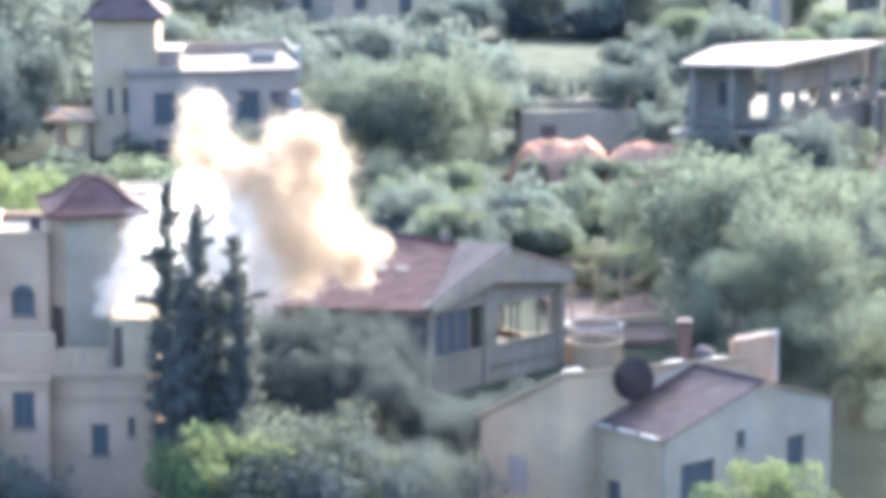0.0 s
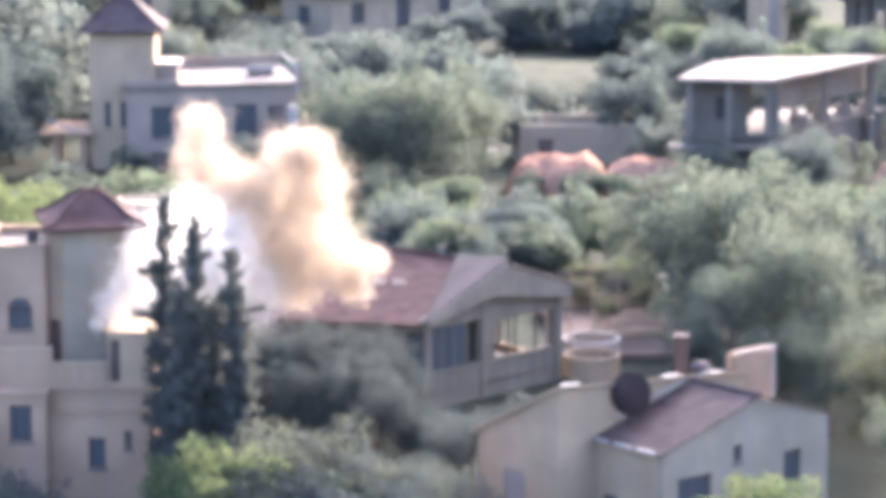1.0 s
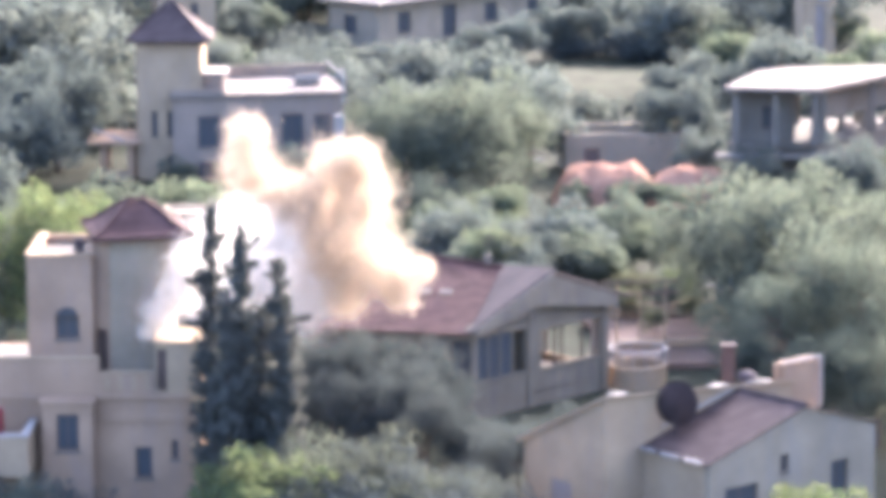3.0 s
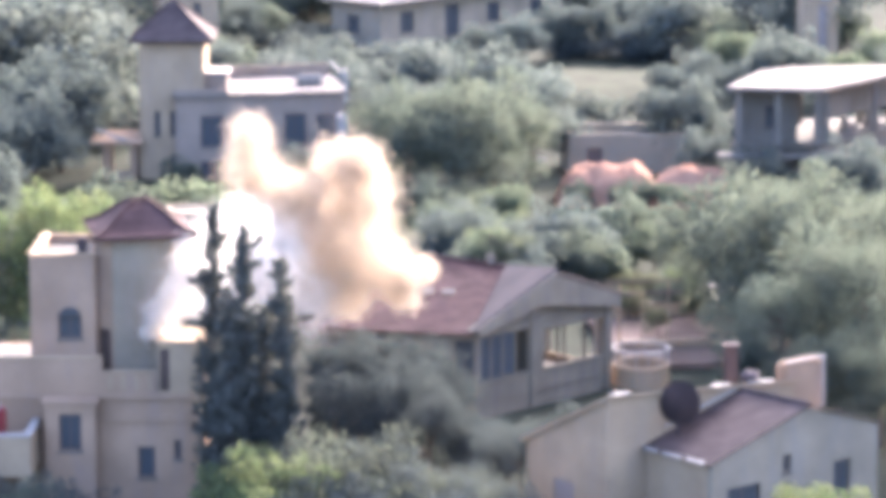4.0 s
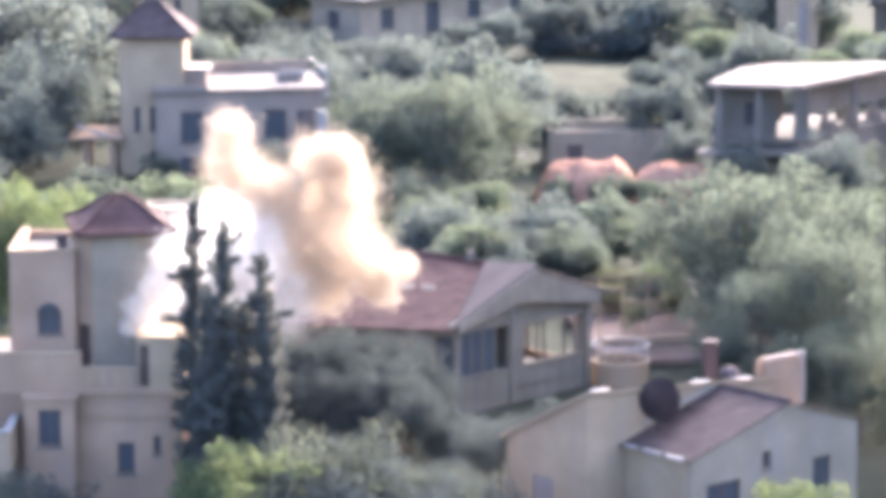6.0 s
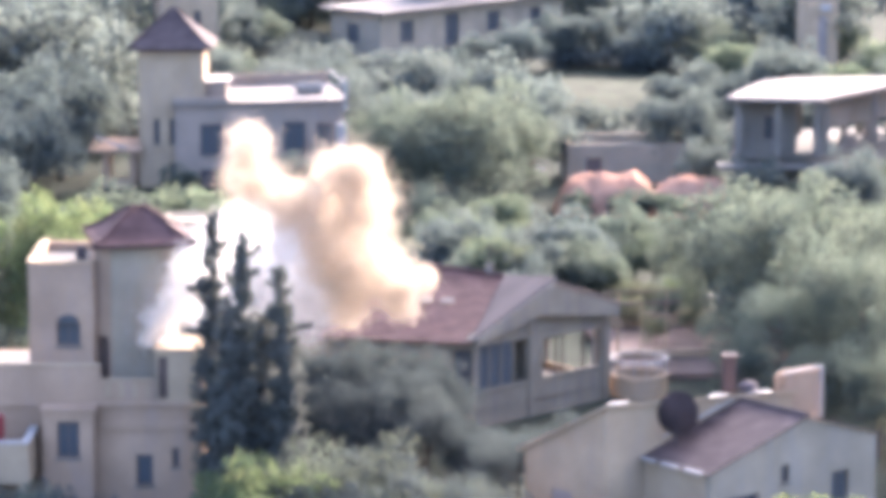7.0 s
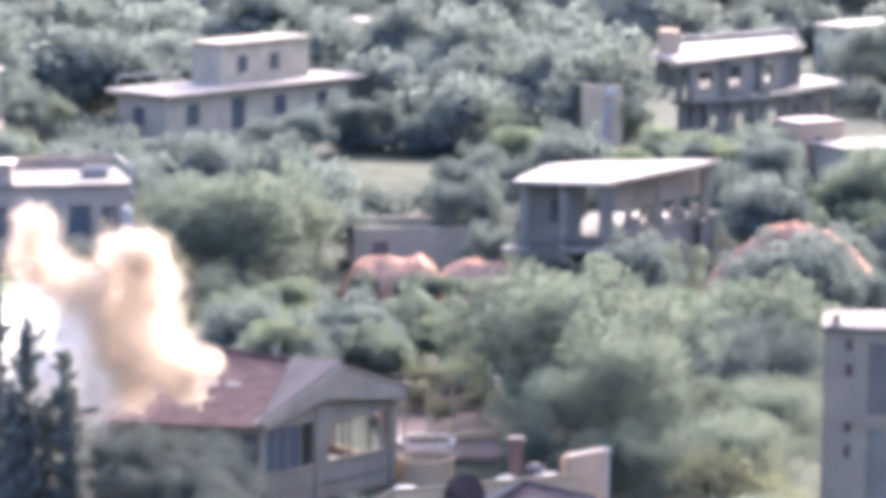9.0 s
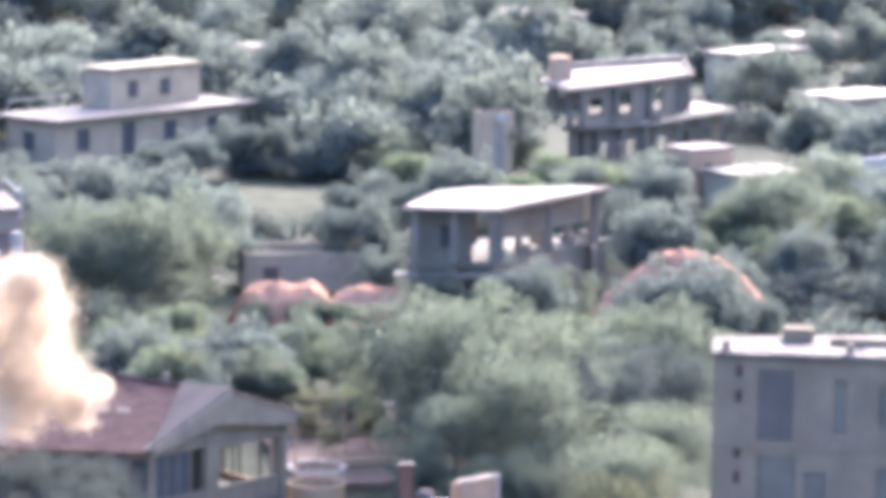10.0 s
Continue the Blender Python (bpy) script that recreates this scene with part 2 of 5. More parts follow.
def wall(parent, p, q, z0, z1, mat, holes=(), glazed=True, top=None, thick=0.25, label="", sill=True, bars=1, name="wall"):
    length = math.hypot(q[0] - p[0], q[1] - p[1])
    w = place(part(name, wall_mesh(length, z0, z1, holes, thick, top), mat, parent, label), p, q)
    if glazed:
        for h in holes:
            window(w, h, bars, sill)
    return w


def window(w, h, bars=1, sill=True, y=0.12, frame_mat=None):
    x0, x1, a, b = h
    bm = bmesh.new()
    f = 0.06
    add_box(bm, x0 + 0.004, y, a + 0.004, x0 + f, y + 0.06, b - 0.004)
    add_box(bm, x1 - f, y, a + 0.004, x1 - 0.004, y + 0.06, b - 0.004)
    add_box(bm, x0 + f, y, a + 0.004, x1 - f, y + 0.06, a + f)
    add_box(bm, x0 + f, y, b - f, x1 - f, y + 0.06, b - 0.004)
    for i in range(bars):
        c = x0 + (x1 - x0) * (i + 1) / (bars + 1)
        add_box(bm, c - 0.025, y + 0.004, a + f, c + 0.025, y + 0.056, b - f)
    fr = part("window_frame", bm, frame_mat or WOODDARK, w)
    part("pane", box(x0 + f, y + 0.025, a + f, x1 - f, y + 0.035, b - f), GLASS, fr, "dark window glass")
    if sill:
        part("window_sill", box(x0 - 0.08, -0.07, a - 0.08, x1 + 0.08, 0.1, a - 0.004, 0.01), CONCRETE, w)


def slab(parent, footprint, z0, z1, mat, name="roof", label=""):
    return part(name, prism([(x, y, z0) for x, y in footprint], (0, 0, z1 - z0)), mat, parent, label)


def parapet(parent, p, q, z0, z1, mat, cap=True, thick=0.22):
    length = math.hypot(q[0] - p[0], q[1] - p[1])
    w = place(part("parapet", box(0, 0, z0, length, thick, z1, 0.02), mat, parent), p, q)
    if cap:
        part("coping", box(-0.03, -0.04, z1 + 0.003, length + 0.03, thick + 0.04, z1 + 0.07, 0.015), WHITE, w)
    return w


def flared_roof(parent, centre, half_x, half_y, z, height, mat, turn=0.0, flare=0.35, label="", bell=0.0):
    """A hipped pyramid roof whose slopes sweep out at the eaves, with hip ridges and a soffit."""
    bm = bmesh.new()
    rings = []
    steps = 7
    for i in range(steps):
        t = i / (steps - 1)
        s = 1 - t * 0.97
        h = height * ((1 - flare) * t + flare * t * t) + bell * math.sin(math.pi * t) * (t - 0.45)
        rings.append([bm.verts.new((sx * half_x * s, sy * half_y * s, h)) for sx, sy in ((-1, -1), (1, -1), (1, 1), (-1, 1))])
    for a, b in zip(rings, rings[1:]):
        for i in range(4):
            j = (i + 1) % 4
            bm.faces.new((a[i], a[j], b[j], b[i]))
    bm.faces.new(rings[-1])
    low = [bm.verts.new((v.co.x, v.co.y, -0.14)) for v in rings[0]]
    for i in range(4):
        j = (i + 1) % 4
        bm.faces.new((low[i], low[j], rings[0][j], rings[0][i]))
    bm.faces.new(low)
    r = part("roof", bm, mat, parent, label)
    r.matrix_basis = pose(centre[0], centre[1], z, 0, 0, turn)
    for sx, sy in ((-1, -1), (1, -1), (1, 1), (-1, 1)):
        hb = bmesh.new()
        pts = []
        for i in range(steps):
            t = i / (steps - 1)
            s = 1 - t * 0.97
            pts.append((sx * half_x * s, sy * half_y * s, height * ((1 - flare) * t + flare * t * t) + bell * math.sin(math.pi * t) * (t - 0.45) + 0.03))
        add_path(hb, pts, 0.07)
        part("hip_ridge", hb, mat, r)
    return r


def tile_slope(parent, corners, mat, name="roof", rows=0.36, label=""):
    """A tiled roof plane, eave left, eave right, top right, top left, made of overlapping courses."""
    a, b, c, d = [Vector(p) for p in corners]
    nrm = (b - a).cross(d - a).normalized()
    if nrm.z < 0:
        nrm = -nrm
    count = max(3, int(((d - a).length + (c - b).length) / 2 / rows))
    bm = bmesh.new()
    left, right = [bm.verts.new(a)], [bm.verts.new(b)]
    for i in range(count):
        for t, h in ((i / count, 0.044), ((i + 1) / count, 0.032)):
            left.append(bm.verts.new(a.lerp(d, t) + nrm * h))
            right.append(bm.verts.new(b.lerp(c, t) + nrm * h))
    left.append(bm.verts.new(a.lerp(d, 0.999)))
    right.append(bm.verts.new(b.lerp(c, 0.999)))
    for i in range(len(left)):
        j = (i + 1) % len(left)
        bm.faces.new((left[i], right[i], right[j], left[j]))
    bm.faces.new(left)
    bm.faces.new(right[::-1])
    return part(name, bm, mat, parent, label)


# ---- vegetation ----
def mesh_from(name, verts, faces, mat):
    me = bpy.data.meshes.new(name)
    me.from_pydata(verts, [], faces)
    me.materials.append(mat)
    return me


def leaf_cloud(rng, centres, normals_out, size, droop=0.0):
    """Small folded leaves at the given places, each turned its own way."""
    n = len(centres)
    d = rng.normal(size=(n, 3)) + normals_out * 0.8
    d /= np.linalg.norm(d, axis=1)[:, None]
    ref = rng.normal(size=(n, 3))
    u = np.cross(d, ref)
    u /= np.linalg.norm(u, axis=1)[:, None]
    v = np.cross(d, u)
    s = size * rng.uniform(0.6, 1.35, n)[:, None]
    p0 = centres - u * s * 0.5
    p1 = centres + v * s * 0.36 + d * s * 0.10
    p2 = centres + u * s * 0.5
    p3 = centres - v * s * 0.36 + d * s * 0.10
    verts = np.stack([p0, p1, p2, p3], 1).reshape(-1, 3)
    idx = np.arange(n)[:, None] * 4
    faces = np.concatenate([idx + [0, 1, 2], idx + [0, 2, 3]], 0)
    return verts.tolist(), faces.tolist()


def crown_points(rng, n, radius, height, base, clumps, lump):
    """Leaf places: clumps on an uneven ellipsoid, each a small ball of leaves, denser on its outside."""
    th = rng.uniform(0, math.tau, clumps)
    cz = rng.uniform(-0.75, 1.0, clumps)
    ring = np.sqrt(np.clip(1 - cz ** 2, 0.05, 1))
    k = rng.uniform(0.42, 1.0, clumps) * rng.choice([1.0, 1.0, 1.18, 0.82], clumps)
    cen = np.stack([np.cos(th) * ring * radius * k, np.sin(th) * ring * radius * k, base + height * 0.5 + cz * k * height * 0.5], 1)
    rad = lump * radius * rng.uniform(0.6, 1.4, clumps)
    w = rad ** 2 / (rad ** 2).sum()
    pick = rng.choice(clumps, n, p=w)
    d = rng.normal(size=(n, 3))
    d /= np.linalg.norm(d, axis=1)[:, None]
    r = rad[pick][:, None] * rng.uniform(0.35, 1.0, (n, 1)) ** 0.6
    pts = cen[pick] + d * r * np.array([1, 1, 0.8])
    pts[:, 2] = np.maximum(pts[:, 2], 0.15)
    return pts, d, cen


def trunk_mesh(rng, height, r, limbs, lean=0.06):
    bm = bmesh.new()
    p = Vector((0, 0, -0.2))
    steps = 5
    for i in range(steps):
        q = Vector((rng.normal() * lean * height * 0.3, rng.normal() * lean * height * 0.3, height * (i + 1) / steps))
        add_tube(bm, p, q, r * (1 - 0.72 * i / steps), 7, r * (1 - 0.72 * (i + 1) / steps))
        p = q
    for c in limbs:
        s = Vector((0, 0, height * rng.uniform(0.35, 0.8)))
        c = Vector(c)
        mid = s.lerp(c, 0.5) + Vector((0, 0, 0.08 * height))
        add_tube(bm, s, mid, r * 0.34, 5, r * 0.2)
        add_tube(bm, mid, c, r * 0.2, 5, r * 0.07)
    return bm


def make_tree(seed, name, label, leaf_mat, height, radius, leaves, size, clumps=45, lump=0.36, crown_base=0.22, group="", category="tree", trunk_r=None):
    rng = np.random.default_rng(seed)
    t = thing(name, (0, 0, 0), 0, label, category, group)
    b = height * crown_base
    pts, d, cen = crown_points(rng, leaves, radius, height - b, b, clumps, lump)
    part("trunk", trunk_mesh(rng, height * 0.8, trunk_r or height * 0.022 + 0.03, cen[:6]), BARK, t)
    part("crown", mesh_from("crown", *leaf_cloud(rng, pts, d, size), leaf_mat), leaf_mat, t)
    return t


def make_cypress(seed, height, profile, leaves, label, arms=()):
    """A ragged old cypress: a dense upswept column that breaks up into sparse tufted branches at the top.
    profile: (height share, radius); arms: long bare branches (height share, length, heading, rise)."""
    rng = np.random.default_rng(seed)
    t = thing("cypress_tree", (0, 0, 0), 0, label, "tree", "row of cypresses")
    hs, rs_ = zip(*profile)
    n_b = 260
    h = rng.uniform(0.05, 0.985, n_b)
    loose = np.clip((h - 0.55) / 0.3, 0, 1)
    reach = np.interp(h, hs, rs_) * (rng.uniform(0.8, 1.1, n_b) * (1 - loose) + rng.uniform(0.15, 1.45, n_b) * loose)
    th = rng.uniform(0, math.tau, n_b)
    rise = rng.uniform(0.2, 1.1, n_b)
    for k, (ah, al, ath, ar) in enumerate(arms):
        h[k], reach[k], th[k], rise[k] = ah, al, radians(ath), ar
    root = np.stack([np.zeros(n_b), np.zeros(n_b), h * height - 0.2], 1)
    tip = root + np.stack([np.cos(th) * reach, np.sin(th) * reach, reach * rise], 1)
    tip[:, 2] = np.minimum(tip[:, 2], height)
    w = reach + 0.12
    w[:len(arms)] *= 1.6
    pick = rng.choice(n_b, leaves, p=w / w.sum())
    f = rng.uniform(0.0, 1.0, (leaves, 1)) ** 0.7
    pts = root[pick] * (1 - f) + tip[pick] * f + rng.normal(size=(leaves, 3)) * (0.05 + 0.09 * (1 - f))
    d = tip[pick] - root[pick]
    d /= np.linalg.norm(d, axis=1)[:, None]
    bm = bmesh.new()
    add_tube(bm, (0, 0, -0.2), (0.05, 0.02, height * 0.5), 0.22, 8, 0.13)
    add_tube(bm, (0.05, 0.02, height * 0.5), (0, 0, height * 0.99), 0.13, 8, 0.015)
    for a, b in zip(root, tip):
        add_tube(bm, a, b, 0.025, 4, 0.008)
    part("trunk", bm, BARK, t)
    part("crown", mesh_from("crown", *leaf_cloud(rng, pts, d, 0.12), LEAFCYPRESS), LEAFCYPRESS, t)
    return t


def put(tree, x, y, scale=1.0, turn=0.0, tall=1.0, label=""):
    k = scale / tree.scale[0]
    c = copy_thing(tree, pose(x, y, 0, 0, 0, turn) @ Matrix.Diagonal((k, k, k * tall, 1)))
    return tagged(c, label)


# ---- ground ----
gb = bmesh.new()
edges_x = [-3000, -900, -300, *range(-120, 161, 8), 300, 900, 3000]
edges_y = [-3000, -600, -100, *range(60, 521, 8), 900, 1800, 4500]
grid = [[gb.verts.new((x, y, -0.12 + 0.12 * noise.noise((x * 0.05, y * 0.05, 0)))) for x in edges_x] for y in edges_y]
for r0, r1 in zip(grid, grid[1:]):
    for i in range(len(edges_x) - 1):
        gb.faces.new((r0[i], r0[i + 1], r1[i + 1], r1[i]))
ground = part("ground", gb, SOIL, None)
tagged(ground, "brown valley soil with patches of grass", "ground", kind="structure")


def mound(name, x, y, length, width, height, mat, label, seed, turn=0.0, bow=0.0, lumps=0.2):
    """A heaped bank with an uneven crest. bow: how far the ends drop, as an arch does."""
    bm = bmesh.new()
    nx, ny = 46, 16
    g = []
    for i in range(nx + 1):
        row = []
        for j in range(ny + 1):
            a, b = 2 * i / nx - 1, 2 * j / ny - 1
            end = max(0.0, 1 - abs(a) ** (2 if bow else 5)) ** (0.62 if bow else 1)
            h = height * end * max(0.0, 1 - b * b) ** 0.8
            p = Vector((a * length / 2 * 0.8, b * width * 1.1, seed))
            h *= 1 + lumps * noise.fractal(p * 0.8, 0.8, 2.0, 5)
            row.append(bm.verts.new((a * length / 2, b * width / 2 + 0.25 * noise.noise(p), max(h, 0) - 0.15)))
        g.append(row)
    for r0, r1 in zip(g, g[1:]):
        for j in range(ny):
            bm.faces.new((r0[j], r1[j], r1[j + 1], r0[j + 1]))
    ob = part(name, bm, mat, None)
    ob.matrix_basis = pose(x, y, 0, 0, 0, turn)
    for f in ob.data.polygons:
        f.use_smooth = True
    return tagged(ob, label, "earth mound")


mound("earth_mound", 10.0, 203, 6.6, 4.5, 2.25, REDSOIL, "heap of bare red earth beside a garden wall", 2.3)
mound("earth_mound", 15.4, 202.5, 6.4, 4.5, 2.1, REDSOIL, "heap of bare red earth behind green shrubs", 7.1)
mound("earth_bank", 33.3, 196, 11.4, 3.2, 5.4, REDSOIL, "rounded red earth bank behind a dark shrub", 4.4, bow=1.0, lumps=0.11)
mound("field_bank", 12.4, 255, 10.5, 22.0, 0.9, DRYFIELD, "dry yellowish field bank between the trees", 9.2, lumps=0.15)

# ---- pink house with two towers ----
lh = thing("house", (0, 0, 0), 0, "pink plastered house with two roof towers and a terrace", "house")
bx0, bx1, by0, by1 = -20.0, -8.65, 119.0, 128.0
wall(lh, (bx0, by0), (bx1, by0), -0.3, 7.0, PINK, [(8.95, 9.55, 3.9, 5.05), (10.25, 10.5, 4.6, 5.3), (10.9, 11.15, 5.7, 6.4), (9.0, 9.6, 1.0, 2.2)], bars=0)
wall(lh, (bx1, by0 + 0.25), (bx1, by1), -0.3, 7.0, PINK, [(3, 4.2, 4.2, 5.4)])
wall(lh, (bx1, by1), (bx0, by1), -0.3, 7.0, PINK)
wall(lh, (bx0, by1), (bx0, by0 + 0.25), -0.3, 7.0, PINK)
slab(lh, [(bx0, by0 + 0.26), (bx1 - 0.26, by0 + 0.26), (bx1 - 0.26, by1 - 0.26), (bx0 + 0.26, by1 - 0.26)], 6.75, 6.98, CONCRETE, "terrace")
part("terrace_edge", box(-20.0, 118.86, 6.82, bx1 + 0.08, 118.995, 7.02, 0.02), PINK, lh)
# string course and bay with an arched window
part("string_course", box(-12.45, 118.9, 5.98, bx1 + 0.06, 118.995, 6.25, 0.02), PINK, lh)
bay = thing("bay", (0, 0, 0))
bay.parent = lh
wall(bay, (-14.3, 118.2), (-12.5, 118.2), -0.3, 6.8, PINK, [(0.5, 1.3, 5.1, 6.45)], bars=1)
wall(bay, (-12.5, 118.45), (-12.5, 118.99), -0.3, 6.8, PINK)
wall(bay, (-14.3, 118.99), (-14.3, 118.45), -0.3, 6.8, PINK)
slab(bay, [(-14.4, 118.1), (-12.4, 118.1), (-12.4, 118.99), (-14.4, 118.99)], 6.8, 6.95, PINK, "bay_roof")
# terrace walls
pw = wall(lh, (bx0, 119.0), (-12.3, 119.0), 7.0, 8.3, PINK, glazed=False, name="parapet", thick=0.22)
part("coping", box(0, -0.04, 8.303, 7.7, 0.26, 8.38, 0.02), BEIGE, pw)
p2 = wall(lh, (-12.3, 119.0), (-10.35, 119.0), 7.0, 7.75, PINK, glazed=False, name="parapet", thick=0.22)
part("coping", box(0, -0.04, 7.753, 1.95, 0.26, 7.82, 0.02), BEIGE, p2)
for i in range(4):
    part("baluster", box(0.2 + i * 0.48, -0.05, 7.15, 0.36 + i * 0.48, -0.003, 7.7, 0.02), BEIGE, p2)
cab = thing("roof_cabin", (0, 0, 0))
cab.parent = lh
cw = wall(cab, (-10.3, 119.0), (-8.65, 119.0), 7.0, 8.85, BEIGE, [(0.08, 0.42, 7.1, 8.65)], glazed=False)
part("door", box(0.09, 0.1, 7.11, 0.41, 0.15, 8.64, 0.01), WOODDARK, cw, "dark wooden roof door")
wall(cab, (-8.65, 119.25), (-8.65, 121.2), 7.0, 8.85, BEIGE)
wall(cab, (-8.65, 121.2), (-10.3, 121.2), 7.0, 8.85, BEIGE)
wall(cab, (-10.3, 120.95), (-10.3, 119.25), 7.0, 8.85, BEIGE)
slab(cab, [(-10.36, 118.92), (-8.58, 118.92), (-8.58, 121.26), (-10.36, 121.26)], 8.853, 8.97, BEIGE, "cabin_roof")
parapet(lh, (bx1, 127.8), (bx1, 121.3), 7.0, 7.8, PINK, False)
# block with the arched window
ba = thing("tower_block", (0, 0, 0))
ba.parent = lh
wall(ba, (-15.0, 120.4), (-12.65, 120.4), 7.0, 11.8, PINK, [(1.0, 1.86, 8.75, 9.6)], bars=1)
wall(ba, (-12.65, 120.65), (-12.65, 125.0), 7.0, 11.8, PINK)
wall(ba, (-12.65, 125.0), (-15.0, 125.0), 7.0, 11.8, PINK)
wall(ba, (-15.0, 124.75), (-15.0, 120.65), 7.0, 11.8, PINK)
slab(ba, [(-14.74, 120.66), (-12.91, 120.66), (-12.91, 124.7), (-14.74, 124.7)], 11.3, 11.5, CONCRETE, "block_roof")
part("coping", box(-15.05, 120.34, 11.803, -12.6, 120.7, 11.87, 0.02), BEIGE, ba)
part("coping", box(-15.05, 120.705, 11.803, -14.7, 125.0, 11.87, 0.02), BEIGE, ba)
ab = bmesh.new()
arch_n = 14
ring_a = [(-13.57 + 0.43 * math.cos(math.pi * i / arch_n), 120.36, 9.6 + 0.36 * math.sin(math.pi * i / arch_n)) for i in range(arch_n + 1)]
part("arch_light", prism(ring_a, (0, 0.035, 0)), GLASS, ba, "dark half-round window light")
add_path(ab, ring_a, 0.045)
part("arch_trim", ab, PINK, ba)
part("vent_cowl", box(-13.3, 120.7, 11.5, -12.95, 121.1, 12.35, 0.03), DARKMETAL, ba)
# return wall with the terrace door between the two towers
lw = wall(lh, (-12.64, 120.95), (-12.03, 120.78), 7.0, 12.4, PINK, [(0.05, 0.5, 7.05, 9.0)], glazed=False, thick=0.2)
part("door", box(0.055, 0.14, 7.06, 0.495, 0.18, 8.99), WOODDARK, lw, "dark narrow terrace door")
# tower with the swept red roof
tb = thing("stair_tower", (0, 0, 0))
tb.parent = lh
ta, tbp, tc, td = (-12.02, 120.7), (-9.72, 121.2), (-10.2, 124.2), (-12.72, 123.5)
wall(tb, ta, tbp, 7.0, 12.45, GREYWALL)
wall(tb, tbp, tc, 7.0, 12.45, GREYWALL)
wall(tb, tc, td, 7.0, 12.45, GREYWALL)
wall(tb, td, ta, 7.0, 12.45, GREYWALL, [(1.7, 2.55, 7.05, 8.95)], glazed=False)
part("door", box(-12.42, 121.3, 7.02, -12.38, 122.1, 8.9), WOODDARK, tb, "dark wooden terrace door")
flared_roof(tb, (-11.15, 122.4), 1.85, 2.0, 12.5, 1.05, TILE, 12, 0.1, "swept red tiled tower roof", 0.55)
# lower balcony with a red drum
bal = thing("balcony", (0, 0, 0))
bal.parent = lh
slab(bal, [(-20, 116.4), (-14.6, 116.4), (-14.6, 118.99), (-20, 118.99)], 4.6, 4.85, BEIGE, "balcony_floor")
parapet(bal, (-20, 116.4), (-14.6, 116.4), 4.853, 6.05, BEIGE)
parapet(bal, (-14.6, 116.63), (-14.6, 118.99), 4.853, 6.05, BEIGE)
for px in (-19.6, -15.0):
    part("pillar", box(px, 116.45, -0.3, px + 0.3, 116.75, 4.6, 0.02), BEIGE, bal)
drum = thing("water_drum", (-16.1, 117.6, 4.853), 0, "dark red water drum standing on the balcony", "drum")
db = tube((0, 0, 0), (0, 0, 1.95), 0.5, 20)
part("drum_body", db, REDPAINT, drum)
part("drum_lid", tube((0, 0, 1.953), (0, 0, 2.05), 0.3, 16), WHITE, drum, "pale screw lid")
for zz in (0.6, 1.3):
    part("drum_hoop", tube((0, 0, zz), (0, 0, zz + 0.06), 0.52, 20), REDPAINT, drum)

# ---- gabled house with the dish ----
rh = thing("house", (5.85, 117.9, 0), 40, "beige gabled house with a brown tiled roof", "house")
# own axes: x along the ridge of the rear wing, y away from the street
wall(rh, (0, 0), (9.5, 0), -0.3, 7.05, BEIGE, top=6.25)
wall(rh, (9.5, 0.25), (9.5, 4.4), -0.3, 6.2, BEIGE, top=4.7)
wall(rh, (9.5, 4.4), (0, 4.4), -0.3, 4.7, BEIGE)
wl = wall(rh, (0, 4.4), (0, 0.25), -0.3, 4.7, BEIGE, [(1.5, 2.6, 2.2, 3.6)], glazed=False, top=7.05)
part("shutter", box(1.504, 0.06, 2.204, 2.596, 0.1, 3.596), SHUTTER, wl, "closed grey-brown shutter")
for i in range(9):
    part("slat", box(1.52, 0.035, 2.25 + i * 0.15, 2.58, 0.056, 2.36 + i * 0.15), SHUTTER, wl)
part("roof", prism([(-0.15, -0.15, 7.08), (9.65, -0.15, 6.28), (9.65, 4.6, 4.65), (-0.15, 4.6, 4.65)], (0, 0, 0.14)), BEIGE, rh)
part("ridge_cap", prism([(0, -0.2, 7.2), (0.9, -0.2, 7.13), (0.9, -0.06, 7.13), (0, -0.06, 7.2)], (0, 0, 0.04)), WHITE, rh)
part("ridge_cap", prism([(5.0, -0.2, 6.8), (5.9, -0.2, 6.73), (5.9, -0.06, 6.73), (5.0, -0.06, 6.8)], (0, 0, 0.035)), WHITE, rh)
part("ridge_cap", prism([(7.0, -0.2, 6.63), (8.2, -0.2, 6.53), (8.2, -0.06, 6.53), (7.0, -0.06, 6.63)], (0, 0, 0.035)), WHITE, rh)
# front wing: gable towards the street
gx0, gx1, gd = 1.85, 10.4, 3.45
peak = (gx0 + gx1) / 2 + 0.5
wall(rh, (gx0, -gd), (gx1, -gd), -0.3, 5.05, GREYWALL, [(0.75, 2.45, 2.4, 3.95), (3.55, 4.0, 4.1, 4.75), (3.6, 4.0, 2.9, 3.7), (6.2, 7.1, 2.7, 4.1)],
     top=[(0, 5.0), (peak - gx0, 6.32), (gx1 - gx0, 5.2)])
wall(rh, (gx1, -gd + 0.25), (gx1, -0.01), -0.3, 5.1, GREYWALL)
wall(rh, (gx0, -0.01), (gx0, -gd + 0.25), -0.3, 4.95, BEIGE, [(0.4, 1.1, 1.9, 3.0)])
tile_slope(rh, [(gx0 - 0.25, -gd - 0.12, 4.98), (gx0 - 0.25, -0.02, 4.98), (peak, -0.02, 6.40), (peak, -gd - 0.12, 6.40)], TILEOLD, label="brown tiled roof slope")
